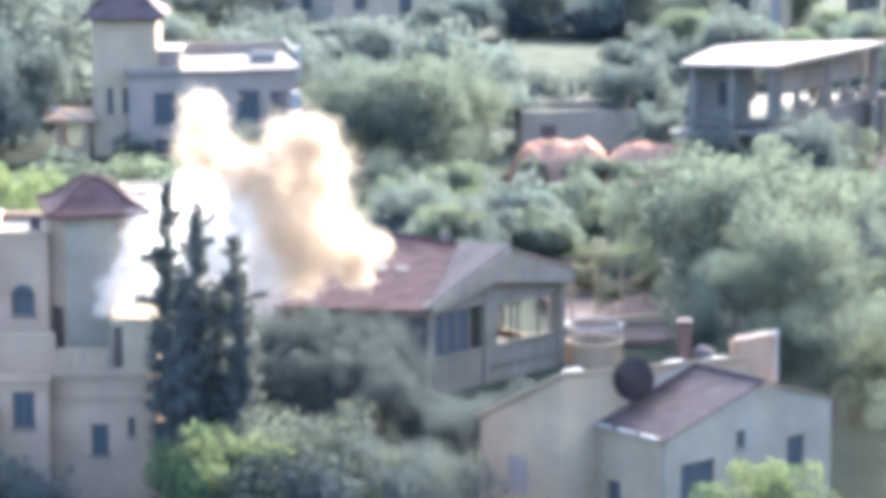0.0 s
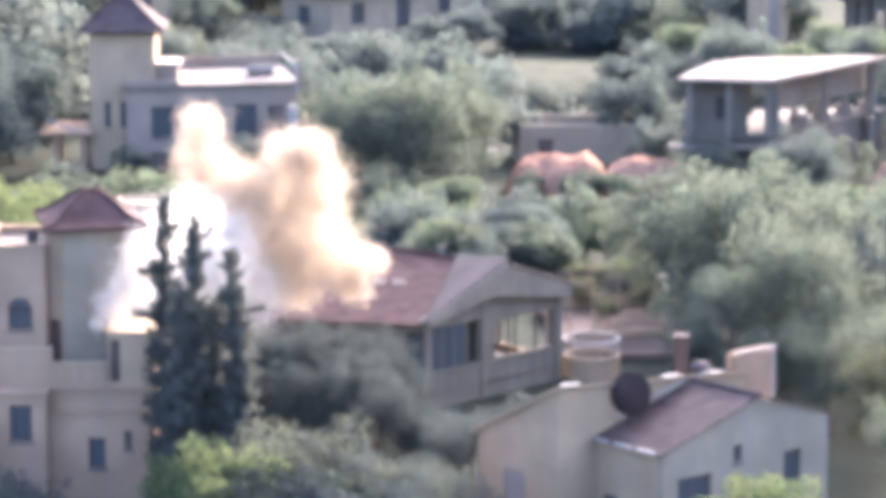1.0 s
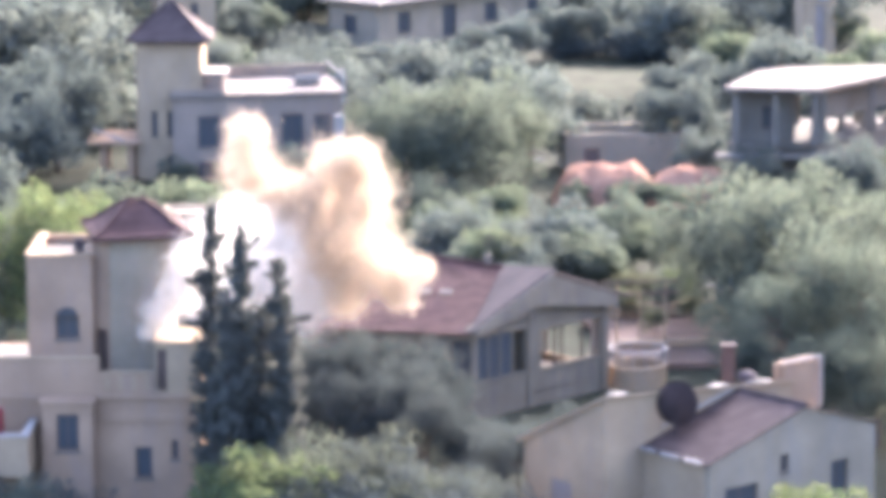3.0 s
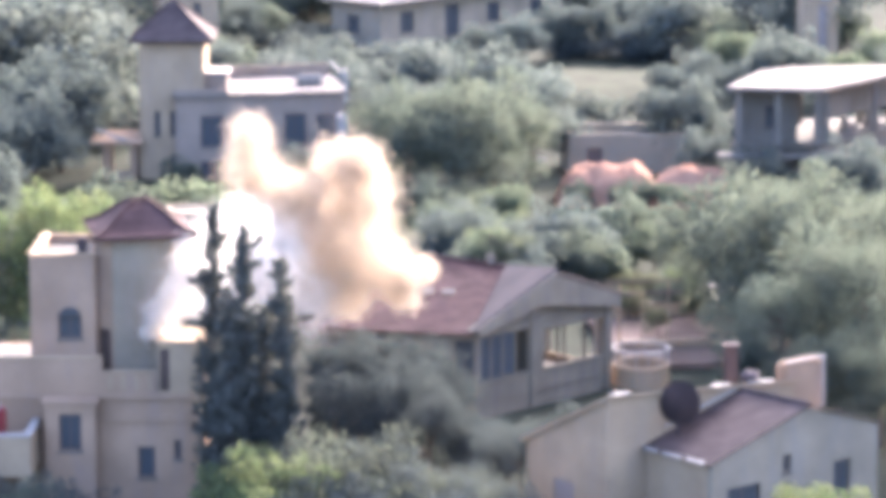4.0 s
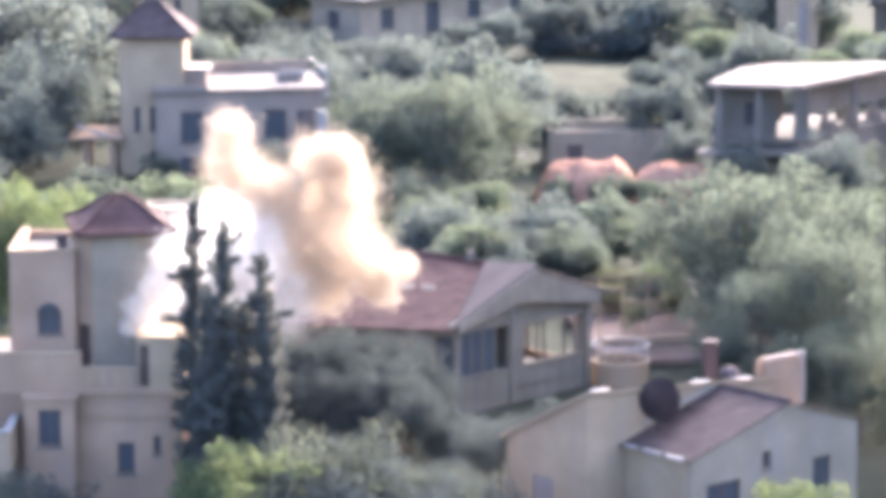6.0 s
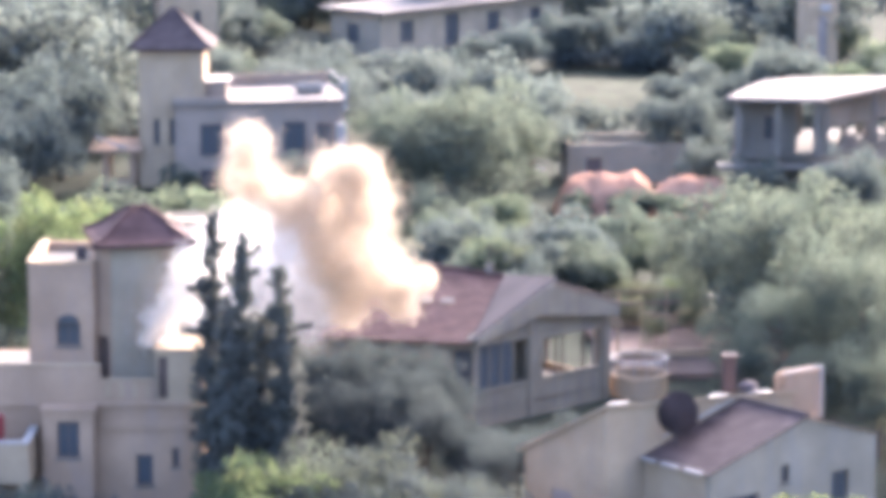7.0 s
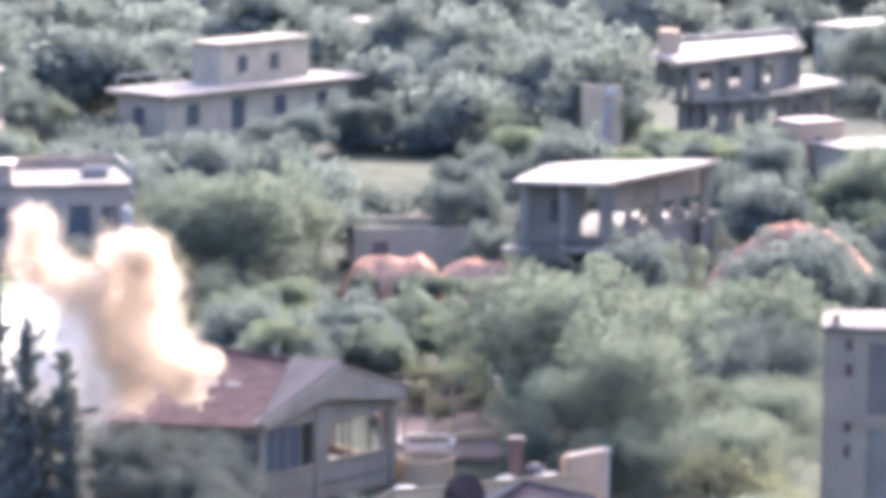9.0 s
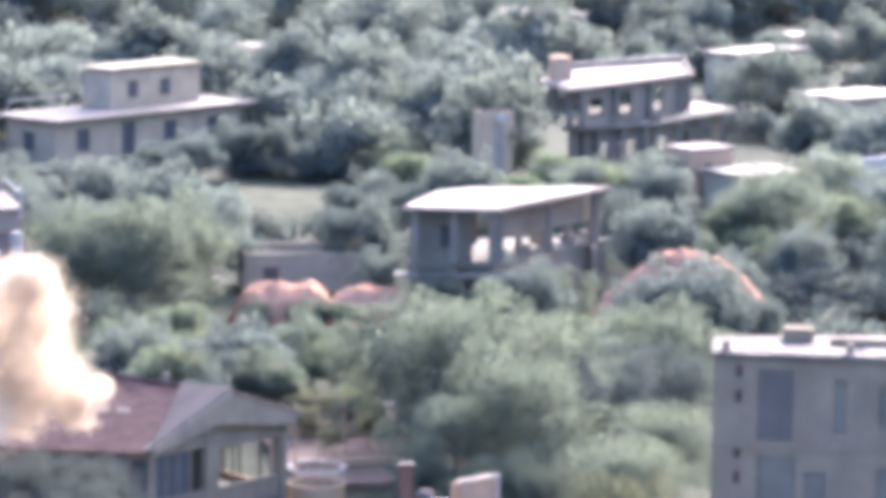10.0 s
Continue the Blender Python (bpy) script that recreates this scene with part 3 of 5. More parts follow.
tile_slope(rh, [(gx1 + 0.2, -gd - 0.12, 5.15), (gx1 + 0.2, -0.02, 5.15), (peak + 0.02, -0.02, 6.40), (peak + 0.02, -gd - 0.12, 6.40)], TILEOLD)
rt = bmesh.new()
add_tube(rt, (peak, -gd - 0.15, 6.46), (peak, -0.02, 6.46), 0.09, 8)
part("ridge_tile", rt, TILEOLD, rh)
fl = bmesh.new()
add_tube(fl, (gx0 + 0.9, -0.06, 5.62), (peak - 0.3, -0.06, 6.5), 0.05, 6)
part("flashing", fl, WHITE, rh, "pale mortar flashing along the wall")
for y0, y1 in ((-3.3, -2.4), (-2.1, -1.2), (-0.9, -0.2)):
    part("eave_tile", box(gx0 - 0.36, y0, 4.98, gx0 - 0.2, y1, 5.08, 0.02), WHITE, rh)
# roof box with rounded white edging
rb_ = thing("roof_box", (0, 0, 0))
rb_.parent = rh
part("box_wall", box(9.25, 0.35, -0.3, 11.4, 0.85, 6.95, 0.12), PINK, rb_)
part("box_edge", tube((9.35, 0.36, 6.97), (11.4, 0.36, 6.97), 0.05, 10), WHITE, rb_)
part("box_edge", tube((11.42, 0.36, 5.0), (11.42, 0.36, 7.0), 0.07, 10), WHITE, rb_)
# dish on a mast
dish = thing("satellite_dish", (8.40, 118.9, 6.45), 0, "dark round satellite dish on the house roof", "satellite dish")
dm = bmesh.new()
rings = []
for i in range(7):
    r = 0.80 * i / 6
    rings.append([dm.verts.new((r * math.cos(k * math.tau / 28), r * math.sin(k * math.tau / 28), 0.22 * (i / 6) ** 2)) for k in range(28)] if i else [dm.verts.new((0, 0, 0))])
for k in range(28):
    dm.faces.new((rings[0][0], rings[1][k], rings[1][(k + 1) % 28]))
    for a, b in zip(rings[1:], rings[2:]):
        dm.faces.new((a[k], b[k], b[(k + 1) % 28], a[(k + 1) % 28]))
bmesh.ops.solidify(dm, geom=dm.faces[:], thickness=0.03)
reflector = part("reflector", dm, DARKMETAL, dish)
reflector.matrix_basis = look((0, 0, 0.2), (-0.42, -0.9, 0.38))
part("mast", tube((0, 0.05, -1.0), (0, 0.05, 0.15), 0.05, 8), DARKMETAL, dish)
part("feed_arm", tube((0.05, 0.1, -0.35), (0.35, 0.85, 0.45), 0.025, 6), DARKMETAL, dish)
part("feed_head", tube((0.33, 0.8, 0.42), (0.37, 0.92, 0.5), 0.06, 8), DARKMETAL, dish)
vent = thing("chimney_pot", (11.35, 122.9, 5.95), 0, "dark rusty chimney pot on the roof", "chimney")
part("pot", tube((0, 0, 0), (0, 0, 0.85), 0.27, 14, 0.32), DARKMETAL, vent)
part("cap", tube((0, 0, 0.853), (0, 0, 1.0), 0.4, 14, 0.2), DARKMETAL, vent)
vent2 = thing("chimney_pot", (10.9, 126.0, -0.1), 0, "tall reddish clay flue behind the roof", "chimney")
part("pot", box(-0.25, -0.25, 0, 0.25, 0.25, 7.3, 0.03), TILEOLD, vent2)
part("cap", box(-0.31, -0.31, 7.3, 0.31, 0.31, 7.42, 0.02), TILEOLD, vent2)

# ---- villa with the red roof and the open porch ----
mh = thing("house", (0, 0, 0), 0, "villa with a red tiled roof and an open corner porch", "house")
K, ML, MR = (1.4, 144.9), (-7.4, 146.8), (7.55, 151.1)
MB, MBL = (2.6, 157.5), (-5.8, 154.2)
mlen = math.hypot(ML[0] - K[0], ML[1] - K[1])
wall(mh, ML, K, -0.3, 3.8, VILLA, [(mlen - 0.95, mlen - 0.15, 1.55, 3.45), (2.0, 3.2, 1.2, 2.6), (5.0, 6.2, 1.2, 2.6)])
wr = wall(mh, K, MR, -0.3, 4.0, VILLA, [(0.3, 3.35, 1.6, 3.55), (4.35, 8.2, 1.62, 3.35)], glazed=False, top=[(0, 3.85), (3.7, 4.5), (8.68, 4.0)])
for x in (0.95, 1.7, 2.5):
    part("mullion", box(x, 0.05, 1.604, x + 0.09, 0.15, 3.546), VILLA, wr)
part("pane", box(0.31, 0.09, 1.61, 0.94, 0.11, 3.54), GLASS, wr)
part("pane", box(1.05, 0.09, 1.61, 1.69, 0.11, 3.54), GLASS, wr)
part("pane", box(1.8, 0.09, 1.61, 2.49, 0.11, 3.54), GLASS, wr)
for x in (5.3, 5.75, 7.1):
    part("mullion", box(x, 0.08, 1.624, x + 0.08, 0.16, 3.346), WOODDARK, wr)
part("corner_pilaster", box(3.42, -0.09, -0.3, 3.95, -0.003, 4.3, 0.02), VILLA, wr)
part("corner_pilaster", box(8.3, -0.12, -0.3, 8.75, -0.003, 3.9, 0.02), VILLA, wr)
part("sill_band", box(0.0, -0.07, 1.44, 8.3, -0.003, 1.58, 0.02), VILLA, wr)
# inside: partition behind the glazed corner, porch floor, rear posts
part("partition", box(0, 0, -0.2, 0.15, 5.6, 3.8), VILLA, wr).matrix_basis = pose(3.55, 0.3, 0)
part("porch_floor", prism([(*K, 0.5), (*MR, 0.5), (*MB, 0.5), (*MBL, 0.5), (*ML, 0.5)], (0, 0, 0.15)), SCREED, mh)
for f in (0.12, 0.55):
    bx, by = MR[0] + (MB[0] - MR[0]) * f, MR[1] + (MB[1] - MR[1]) * f
    part("post", box(bx - 0.12, by - 0.12, 0.65, bx + 0.12, by + 0.12, 3.9, 0.02), WHITE, mh)
wall(mh, ML, MBL, -0.3, 3.8, VILLA)
wall(mh, MBL, MB, -0.3, 3.8, VILLA)
parapet(mh, MR, MB, -0.3, 0.95, BEIGE, False)
part("ceiling", prism([(*K, 3.86), (*MR, 3.86), (*MB, 3.86), (*MBL, 3.86), (*ML, 3.86)], (0, 0, 0.08)), WHITE, mh)
# roof
RL, RP, RQ = (-2.2, 152.6, 6.0), (4.75, 148.3, 5.8), (2.79, 150.80, 5.58)
tile_slope(mh, [(ML[0] - 0.4, ML[1] - 0.45, 3.85), (K[0] - 0.15, K[1] - 0.55, 3.85), RQ, RL], TILE, label="faded red tiled roof slope")
tile_slope(mh, [(MBL[0] - 0.4, MBL[1] + 0.4, 3.9), (ML[0] - 0.45, ML[1] - 0.35, 3.9), RL, RL], TILE)
tile_slope(mh, [(MB[0], MB[1] + 0.4, 3.9), (MBL[0], MBL[1] + 0.45, 3.9), RL, RQ], TILE)
tile_slope(mh, [(MR[0] + 0.3, MR[1] + 0.5, 4.05), (MB[0] + 0.3, MB[1] + 0.4, 4.0), RQ, RP], TILEOLD)
part("roof", prism([(K[0] - 0.1, K[1] - 0.6, 3.95), (RP[0] + 0.3, RP[1] - 0.3, 6.0), RQ], (0, 0.1, 0.14)), ROOFCEM, mh, "grey cement-rendered roof slope")
rc = bmesh.new()
add_tube(rc, (RL[0], RL[1], RL[2] + 0.08), (RQ[0], RQ[1], RQ[2] + 0.08), 0.11, 8)
part("ridge_tile", rc, TILE, mh)
# concrete pediment above the porch, with a sloping soffit
ped = place(part("pediment", prism([(-0.35, -0.55, 3.78), (3.7, -0.55, 4.6), (8.85, -0.55, 3.85), (8.9, -0.55, 4.4), (4.6, -0.55, 5.9), (2.6, -0.55, 5.15), (-0.4, -0.55, 4.0)], (0, 0.75, 0)), VILLA, mh, "grey concrete gable over the porch"), K, MR)
part("gable_edge", tube((4.6, -0.5, 5.92), (9.6, -0.5, 4.2), 0.08, 8), TILEOLD, ped)
part("gable_edge", tube((-0.4, -0.5, 4.05), (4.6, -0.5, 5.92), 0.06, 8), VILLA, ped)
# rooflights and ridge clutter
for x, y, z in ((-0.75, 148.3, 5.02), (0.2, 148.1, 5.02)):
    sk = thing("roof_window", (x, y, z), -12, "pale sheet patch lying on the red tiles", "roof window")
    part("sheet", box(-0.28, -0.22, 0, 0.28, 0.22, 0.06, 0.015), SCREED, sk).matrix_basis = pose(0, 0, 0, 17, 0, 0)
ant = thing("antenna", (2.1, 150.4, 5.95), 0, "thin roof aerial with crossbars", "antenna")
part("mast", tube((0, 0, -0.1), (0, 0, 1.3), 0.03, 6), DARKMETAL, ant)
for i, zz in enumerate((0.75, 0.95, 1.15)):
    part("crossbar", tube((-0.45 + i * 0.1, 0, zz), (0.5 - i * 0.1, 0.1, zz), 0.02, 5), DARKMETAL, ant)
part("bracket", box(-0.2, -0.15, -0.1, 0.2, 0.15, 0.35, 0.03), CONCRETE, ant)

# ---- round terrace with railings ----
rt_ = thing("round_balcony", (9.0, 151.9, 0), 0, "round white balcony with rails beside the porch", "balcony")


def ring(parent, name, r, z0, z1, thick, mat, a0=0.0, a1=360.0, n=40, label=""):
    bm = bmesh.new()
    rows_ = []
    for i in range(n + 1):
        a = radians(a0 + (a1 - a0) * i / n)
        c, s = math.cos(a), math.sin(a)
        rows_.append([bm.verts.new((rr * c, rr * s, z)) for rr, z in ((r, z0), (r, z1), (r - thick, z1), (r - thick, z0))])
    for p, q in zip(rows_, rows_[1:]):
        for k in range(4):
            bm.faces.new((p[k], q[k], q[(k + 1) % 4], p[(k + 1) % 4]))
    return part(name, bm, mat, parent, label)


ring(rt_, "balcony_wall", 1.32, -0.3, 0.85, 0.16, BEIGE)
part("balcony_floor", tube((0, 0, 0.1), (0, 0, 0.25), 1.14, 28), SCREED, rt_)
ring(rt_, "rail", 1.36, 0.86, 0.96, 0.18, BEIGE)
ring(rt_, "rail", 1.34, 1.62, 1.70, 0.10, WHITE)
for i in range(14):
    a = i * math.tau / 14
    part("baluster", tube((1.27 * math.cos(a), 1.27 * math.sin(a), 0.98), (1.27 * math.cos(a), 1.27 * math.sin(a), 1.62), 0.03, 6), WHITE, rt_)
per = thing("pergola", (9.3, 154.2, 0), 0, "thin pergola posts and beams behind the porch", "pergola")
for x, y in ((-1.2, 0), (-0.1, 0.3), (1.1, 0.6), (-1.0, 2.6), (1.3, 3.0)):
    part("post", tube((x, y, -0.1), (x, y, 3.7), 0.035, 7), BEIGE, per)
for y0, x0, x1 in ((0, -1.9, 1.8), (2.8, -1.6, 1.9)):
    part("beam", tube((x0, y0 - 0.15, 3.75), (x1, y0 + 0.55, 3.72), 0.06, 6), WOODDARK, per)
# terraced walls and yard behind
yard = thing("garden_terrace", (13.0, 163.0, 0), 8, "bare brown earth terrace with low walls", "terrace")
part("earth_bed", box(-5.5, -7.5, -0.1, 3.5, 3.4, 0.22, 0.02), EARTH, yard)
for x0, x1, y, z in ((-5.0, 0.6, -3.9, 0.6), (-5.0, 2.4, 3.4, 0.9)):
    part("low_wall", box(x0, y, 0.22, x1, y + 0.3, z, 0.03), BEIGE, yard)
tabl = thing("stone_bench", (14.0, 171.6, -0.05), 10, "white stone slab bench in the garden", "bench")
part("seat", box(-0.75, -0.35, 0.75, 0.75, 0.35, 0.9, 0.03), WHITE, tabl)
for x in (-0.6, 0.4):
    part("leg", box(x, -0.25, 0, x + 0.2, 0.25, 0.75, 0.02), WHITE, tabl)

# ---- farther pink house with a square tower ----
ph = thing("house", (-19.2, 212.0, 0), 0, "pale pink house with a square tower and bright roof terrace", "house")
wall(ph, (0, 0), (4.1, 0), -0.3, 8.6, BEIGE, [(0.9, 1.3, 2.6, 4.2), (1.9, 2.3, 2.6, 4.2), (1.9, 2.3, -0.1, 1.4)], bars=0)
wall(ph, (4.1, 0.25), (4.1, 4.4), -0.3, 8.6, BEIGE)
wall(ph, (4.1, 4.4), (0, 4.4), -0.3, 8.6, BEIGE)
wall(ph, (0, 4.15), (0, 0.25), -0.3, 8.6, BEIGE)
flared_roof(ph, (2.05, 2.2), 2.65, 2.8, 8.72, 2.3, TILEOLD, 0, 0.1, "dull brown pyramid tower roof")
wall(ph, (2.3, -0.6), (12.9, 1.4), -0.3, 5.1, PALEPINK, [(1.6, 3.0, 1.9, 3.9), (4.6, 5.5, 2.1, 3.6), (6.9, 8.3, 1.7, 3.9), (9.0, 10.1, 2.1, 3.8), (1.6, 3.0, -0.1, 1.0)])
wall(ph, (12.9, 1.65), (11.4, 9.6), -0.3, 5.1, PALEPINK)
wall(ph, (11.4, 9.6), (1.0, 7.6), -0.3, 5.1, PALEPINK)
slab(ph, [(2.2, -0.9), (13.2, 1.2), (11.6, 9.9), (0.9, 7.8)], 5.103, 5.3, SCREED, "terrace", "bright sunlit roof terrace")
for p, q, h in (((2.2, -0.85), (5.6, -0.2), 5.62), ((11.6, 9.6), (1.5, 7.7), 6.0)):
    parapet(ph, p, q, 5.303, h, PALEPINK, False)
rail = thing("terrace_railing", (0, 0, 0))
rail.parent = ph
for f in range(9):
    x, y = 9.6 + (13.0 - 9.6) * f / 8, 0.7 + 0.65 * f / 8
    part("rail_post", tube((x, y, 5.3), (x, y, 6.2), 0.035, 6), WHITE, rail)
part("rail", tube((9.6, 0.7, 6.2), (13.0, 1.35, 6.2), 0.05, 6), WHITE, rail)
part("rail", tube((13.0, 1.35, 6.2), (11.7, 9.3, 6.2), 0.05, 6), WHITE, rail)
part("corner_post", box(12.85, 1.25, 4.6, 13.1, 1.5, 6.7, 0.03), WHITE, ph)
part("roof_cabin", box(3.6, 0.6, 5.3, 5.5, 2.4, 6.5, 0.04), PALEPINK, ph)
part("cabin_roof", box(3.4, 0.4, 6.503, 5.7, 2.6, 6.62, 0.03), WHITE, ph)
tank = thing("water_tank", (-9.4, 216.0, 5.3), 0, "grey barrel water tank on the roof terrace", "tank")
part("tank_body", tube((0, 0, 0.25), (1.5, 0.4, 0.25), 0.5, 16), CONCRETE, tank)
part("cradle", box(0.1, -0.3, 0, 1.4, 0.6, 0.1), DARKMETAL, tank)
wb = thing("white_box", (-6.35, 211.0, 0), 0, "white painted electricity cabinet on a post", "cabinet")
part("post", tube((0, 0, -0.1), (0, 0, 2.6), 0.07, 8), CONCRETE, wb)
part("cabinet_body", box(-0.32, -0.3, 2.6, 0.32, 0.3, 4.1, 0.03), WHITE, wb)
pg = thing("garden_porch", (-22.2, 211.5, 0), 0, "small open porch with pink posts and a slanted roof", "porch")
for x, y in ((0.9, 0), (2.6, 0), (0.9, 2.2), (2.6, 2.2)):
    part("post", box(x - 0.2, y - 0.2, -0.3, x + 0.2, y + 0.2, 2.2, 0.03), PINK, pg)
part("porch_roof", prism([(-0.1, -0.5, 2.2), (3.2, -0.5, 2.2), (3.2, 2.8, 2.5), (-0.1, 2.8, 2.5)], (0, 0, 0.18)), PINK, pg)
part("roof_edge", tube((0.3, -0.4, 3.2), (2.2, -0.4, 2.45), 0.1, 6), WHITE, pg)
part("low_wall", box(0.9, -0.15, -0.3, 2.6, 0.1, 0.5, 0.02), BEIGE, pg)

# ---- long house in the distance with an overhanging roof slab ----
fh = thing("house", (-5.2, 280.0, 0), 46, "long grey house with a thin overhanging roof slab", "house")
wall(fh, (0, 0), (22.5, 0), -0.4, 3.5, GREYWALL, [(2.3, 3.9, 0.9, 2.7), (7.7, 9.4, 0.2, 2.9), (12.9, 14.5, 1.0, 2.7), (18.3, 19.8, 0.9, 2.6)])
wall(fh, (22.5, 0.25), (22.5, 6), -0.4, 3.5, GREYWALL)
wall(fh, (22.5, 6), (0, 6), -0.4, 3.5, GREYWALL)
wall(fh, (0, 6), (0, 0.25), -0.4, 3.5, GREYWALL, [(2, 3.4, 0.9, 2.4)])
slab(fh, [(-0.8, -0.9), (24.2, -0.9), (24.2, 6.6), (-0.8, 6.6)], 3.503, 3.72, SCREED, "roof_slab", "sunlit pale concrete roof slab")
part("balcony_slab", box(17.0, -1.8, -0.1, 22.8, -0.01, 0.15, 0.03), SCREED, fh, "sunlit pale balcony slab")
wall(fh, (9, 2.5), (20, 2.5), 3.723, 7.0, GREYWALL, [(2, 3.3, 4.6, 6.0), (6, 7.3, 4.6, 6.0)])
wall(fh, (20, 2.75), (20, 6), 3.723, 7.0, GREYWALL)
wall(fh, (9, 6), (9, 2.75), 3.723, 7.0, GREYWALL)
slab(fh, [(8.6, 2.2), (20.4, 2.2), (20.4, 6.4), (8.6, 6.4)], 7.003, 7.2, VILLA, "upper_roof")
for x in (0.5, 3.0, 5.5, 8.0):
    part("rail_post", tube((x, 6.3, 3.72), (x, 6.3, 4.7), 0.05, 6), WHITE, fh)
part("rail", tube((0.5, 6.3, 4.7), (8.0, 6.3, 4.7), 0.06, 6), WHITE, fh)


# ---- open concrete frames ----
fb1 = thing("concrete_building", (0, 0, 0), 0, "unfinished concrete frame with a sunlit roof slab", "building")
ROOF1 = [(17.0, 202.2), (22.7, 201.4), (31.3, 212.7), (21.9, 211.5), (19.7, 209.6)]
FLOOR1 = [(17.4, 203.5), (22.8, 203.5), (31.7, 214.7), (22.2, 213.6), (20.0, 211.1)]
slab(fb1, ROOF1, 6.75, 7.0, SCREED, "roof_slab", "sunlit pale roof slab")
slab(fb1, FLOOR1, 3.1, 3.4, CONCRETE, "floor_slab", "sunlit concrete floor slab")
for f in (0.04, 0.5, 0.96):
    for a, b in ((0, 1), (1, 2), (3, 2)):
        x = ROOF1[a][0] + (ROOF1[b][0] - ROOF1[a][0]) * f
        y = ROOF1[a][1] + (ROOF1[b][1] - ROOF1[a][1]) * f
        x, y = x + (23.2 - x) * 0.1, y + (211 - y) * 0.1
        part("column", box(x - 0.22, y - 0.22, 3.403, x + 0.22, y + 0.22, 6.747, 0.02), CONCRETE, fb1)
        part("column", box(x - 0.22, y - 0.22, -0.3, x + 0.22, y + 0.22, 3.097, 0.02), CONCRETE, fb1)
(xa, ya), (xb, yb), (xc, yc) = FLOOR1[0], FLOOR1[1], FLOOR1[2]
wall(fb1, (xa + 0.6, ya + 0.4), (xb - 0.2, yb + 0.3), -0.3, 3.09, CONCRETE, [(1.2, 2.2, 0.6, 2.0)])
wall(fb1, (xb, yb + 0.4), (xc - 0.6, yc - 0.4), -0.3, 3.09, CONCRETE, [(2.0, 3.0, 0.6, 2.0), (6.0, 7.0, 0.6, 2.0)])
wall(fb1, (xa + 0.5, ya + 0.4), (xb - 1.3, yb + 0.5), 3.403, 6.74, CONCRETE, [(1.6, 2.6, 4.2, 5.6)])
wall(fb1, (xb + 0.2, yb + 0.9), (xc - 0.9, yc - 0.3), 3.403, 6.74, CONCRETE, [(0.4, 2.7, 3.6, 4.7), (3.1, 5.5, 3.6, 4.7), (5.9, 8.6, 3.6, 4.7), (9.0, 11.6, 3.6, 4.7)], glazed=False)
part("canopy", box(xa - 0.8, ya - 1.6, 2.6, xb - 0.3, ya + 0.2, 2.8, 0.03), CONCRETE, fb1)
# pale blocks added to stand in for sunlit patches of the floor
for i in range(5):
    f = 0.1 + 0.19 * i
    x, y = xb + (xc - xb) * f, yb + (yc - yb) * f
    part("concrete_block", box(x - 0.9, y + 0.3, 3.403, x + 0.1, y + 0.9, 3.95 + 0.1 * (i % 2), 0.05), SCREED, fb1)

fb2 = thing("concrete_building", (0, 0, 0), 0, "large unfinished concrete building with pale floor slabs", "building")
ROOF2 = [(34.9, 281.0), (36.4, 273.6), (49.4, 288.6), (50.6, 300.5), (38.6, 291.5)]
FLOOR2 = [(36.4, 276.6), (44.6, 280.8), (54.0, 292.6), (51.6, 299.4), (40.4, 292.4)]
slab(fb2, ROOF2, 6.9, 7.2, DULLSCREED, "roof_slab", "dusty concrete roof slab")
slab(fb2, FLOOR2, 3.4, 3.7, CONCRETE, "floor_slab")
slab(fb2, [(47.6, 285.6), (53.6, 292.6), (51.2, 298.2), (47.8, 293.4)], 3.703, 3.82, SCREED, "floor_screed", "sunlit pale floor screed")
slab(fb2, [(35.3, 280.4), (36.6, 275.0), (39.4, 278.6), (38.2, 283.0)], 7.203, 7.3, SCREED, "roof_screed", "sunlit pale roof screed")
parapet(fb2, ROOF2[4], ROOF2[3], 7.2, 7.65, CONCRETE)
parapet(fb2, (50.2, 300.2), (48.9, 288.9), 7.2, 7.5, CONCRETE, False)
for poly, z0, z1 in ((ROOF2, 3.703, 6.897), (FLOOR2, -0.3, 3.397)):
    for (ax, ay), (cx, cy) in zip(poly, poly[1:] + poly[:1]):
        for f in (0.06, 0.36, 0.66, 0.94) if math.hypot(cx - ax, cy - ay) > 9 else (0.3, 0.8):
            x, y = ax + (cx - ax) * f, ay + (cy - ay) * f
            x, y = x + (44.5 - x) * 0.1, y + (288.0 - y) * 0.1
            part("column", box(x - 0.22, y - 0.22, z0, x + 0.22, y + 0.22, z1, 0.02), CONCRETE, fb2)
wall(fb2, (38.0, 276.6), (48.4, 288.2), 3.703, 6.89, CONCRETE, [(1.2, 3.2, 4.6, 6.0), (5.4, 7.6, 4.4, 6.2), (10.2, 12.4, 4.4, 6.2)], glazed=False)
wall(fb2, (38.6, 279.0), (44.2, 281.8), -0.3, 3.39, CONCRETE, [(1.0, 2.4, 0.4, 2.2), (3.6, 5.2, 0.0, 2.2)], glazed=False)
wall(fb2, (44.5, 282.2), (52.6, 292.6), -0.3, 3.39, CONCRETE, [(1.5, 3.4, 0.6, 2.2), (5.5, 7.2, 0.0, 2.4), (9.4, 11.0, 0.6, 2.2)], glazed=False)
for f, w in ((0.1, 0.9), (0.4, 0.9), (0.62, 1.0), (0.86, 0.8)):
    x, y = 37.4 + 8.4 * f, 277.9 + 4.6 * f
    part("parapet_block", box(x, y, 3.703, x + w, y + 0.5, 4.35, 0.05), SCREED, fb2)
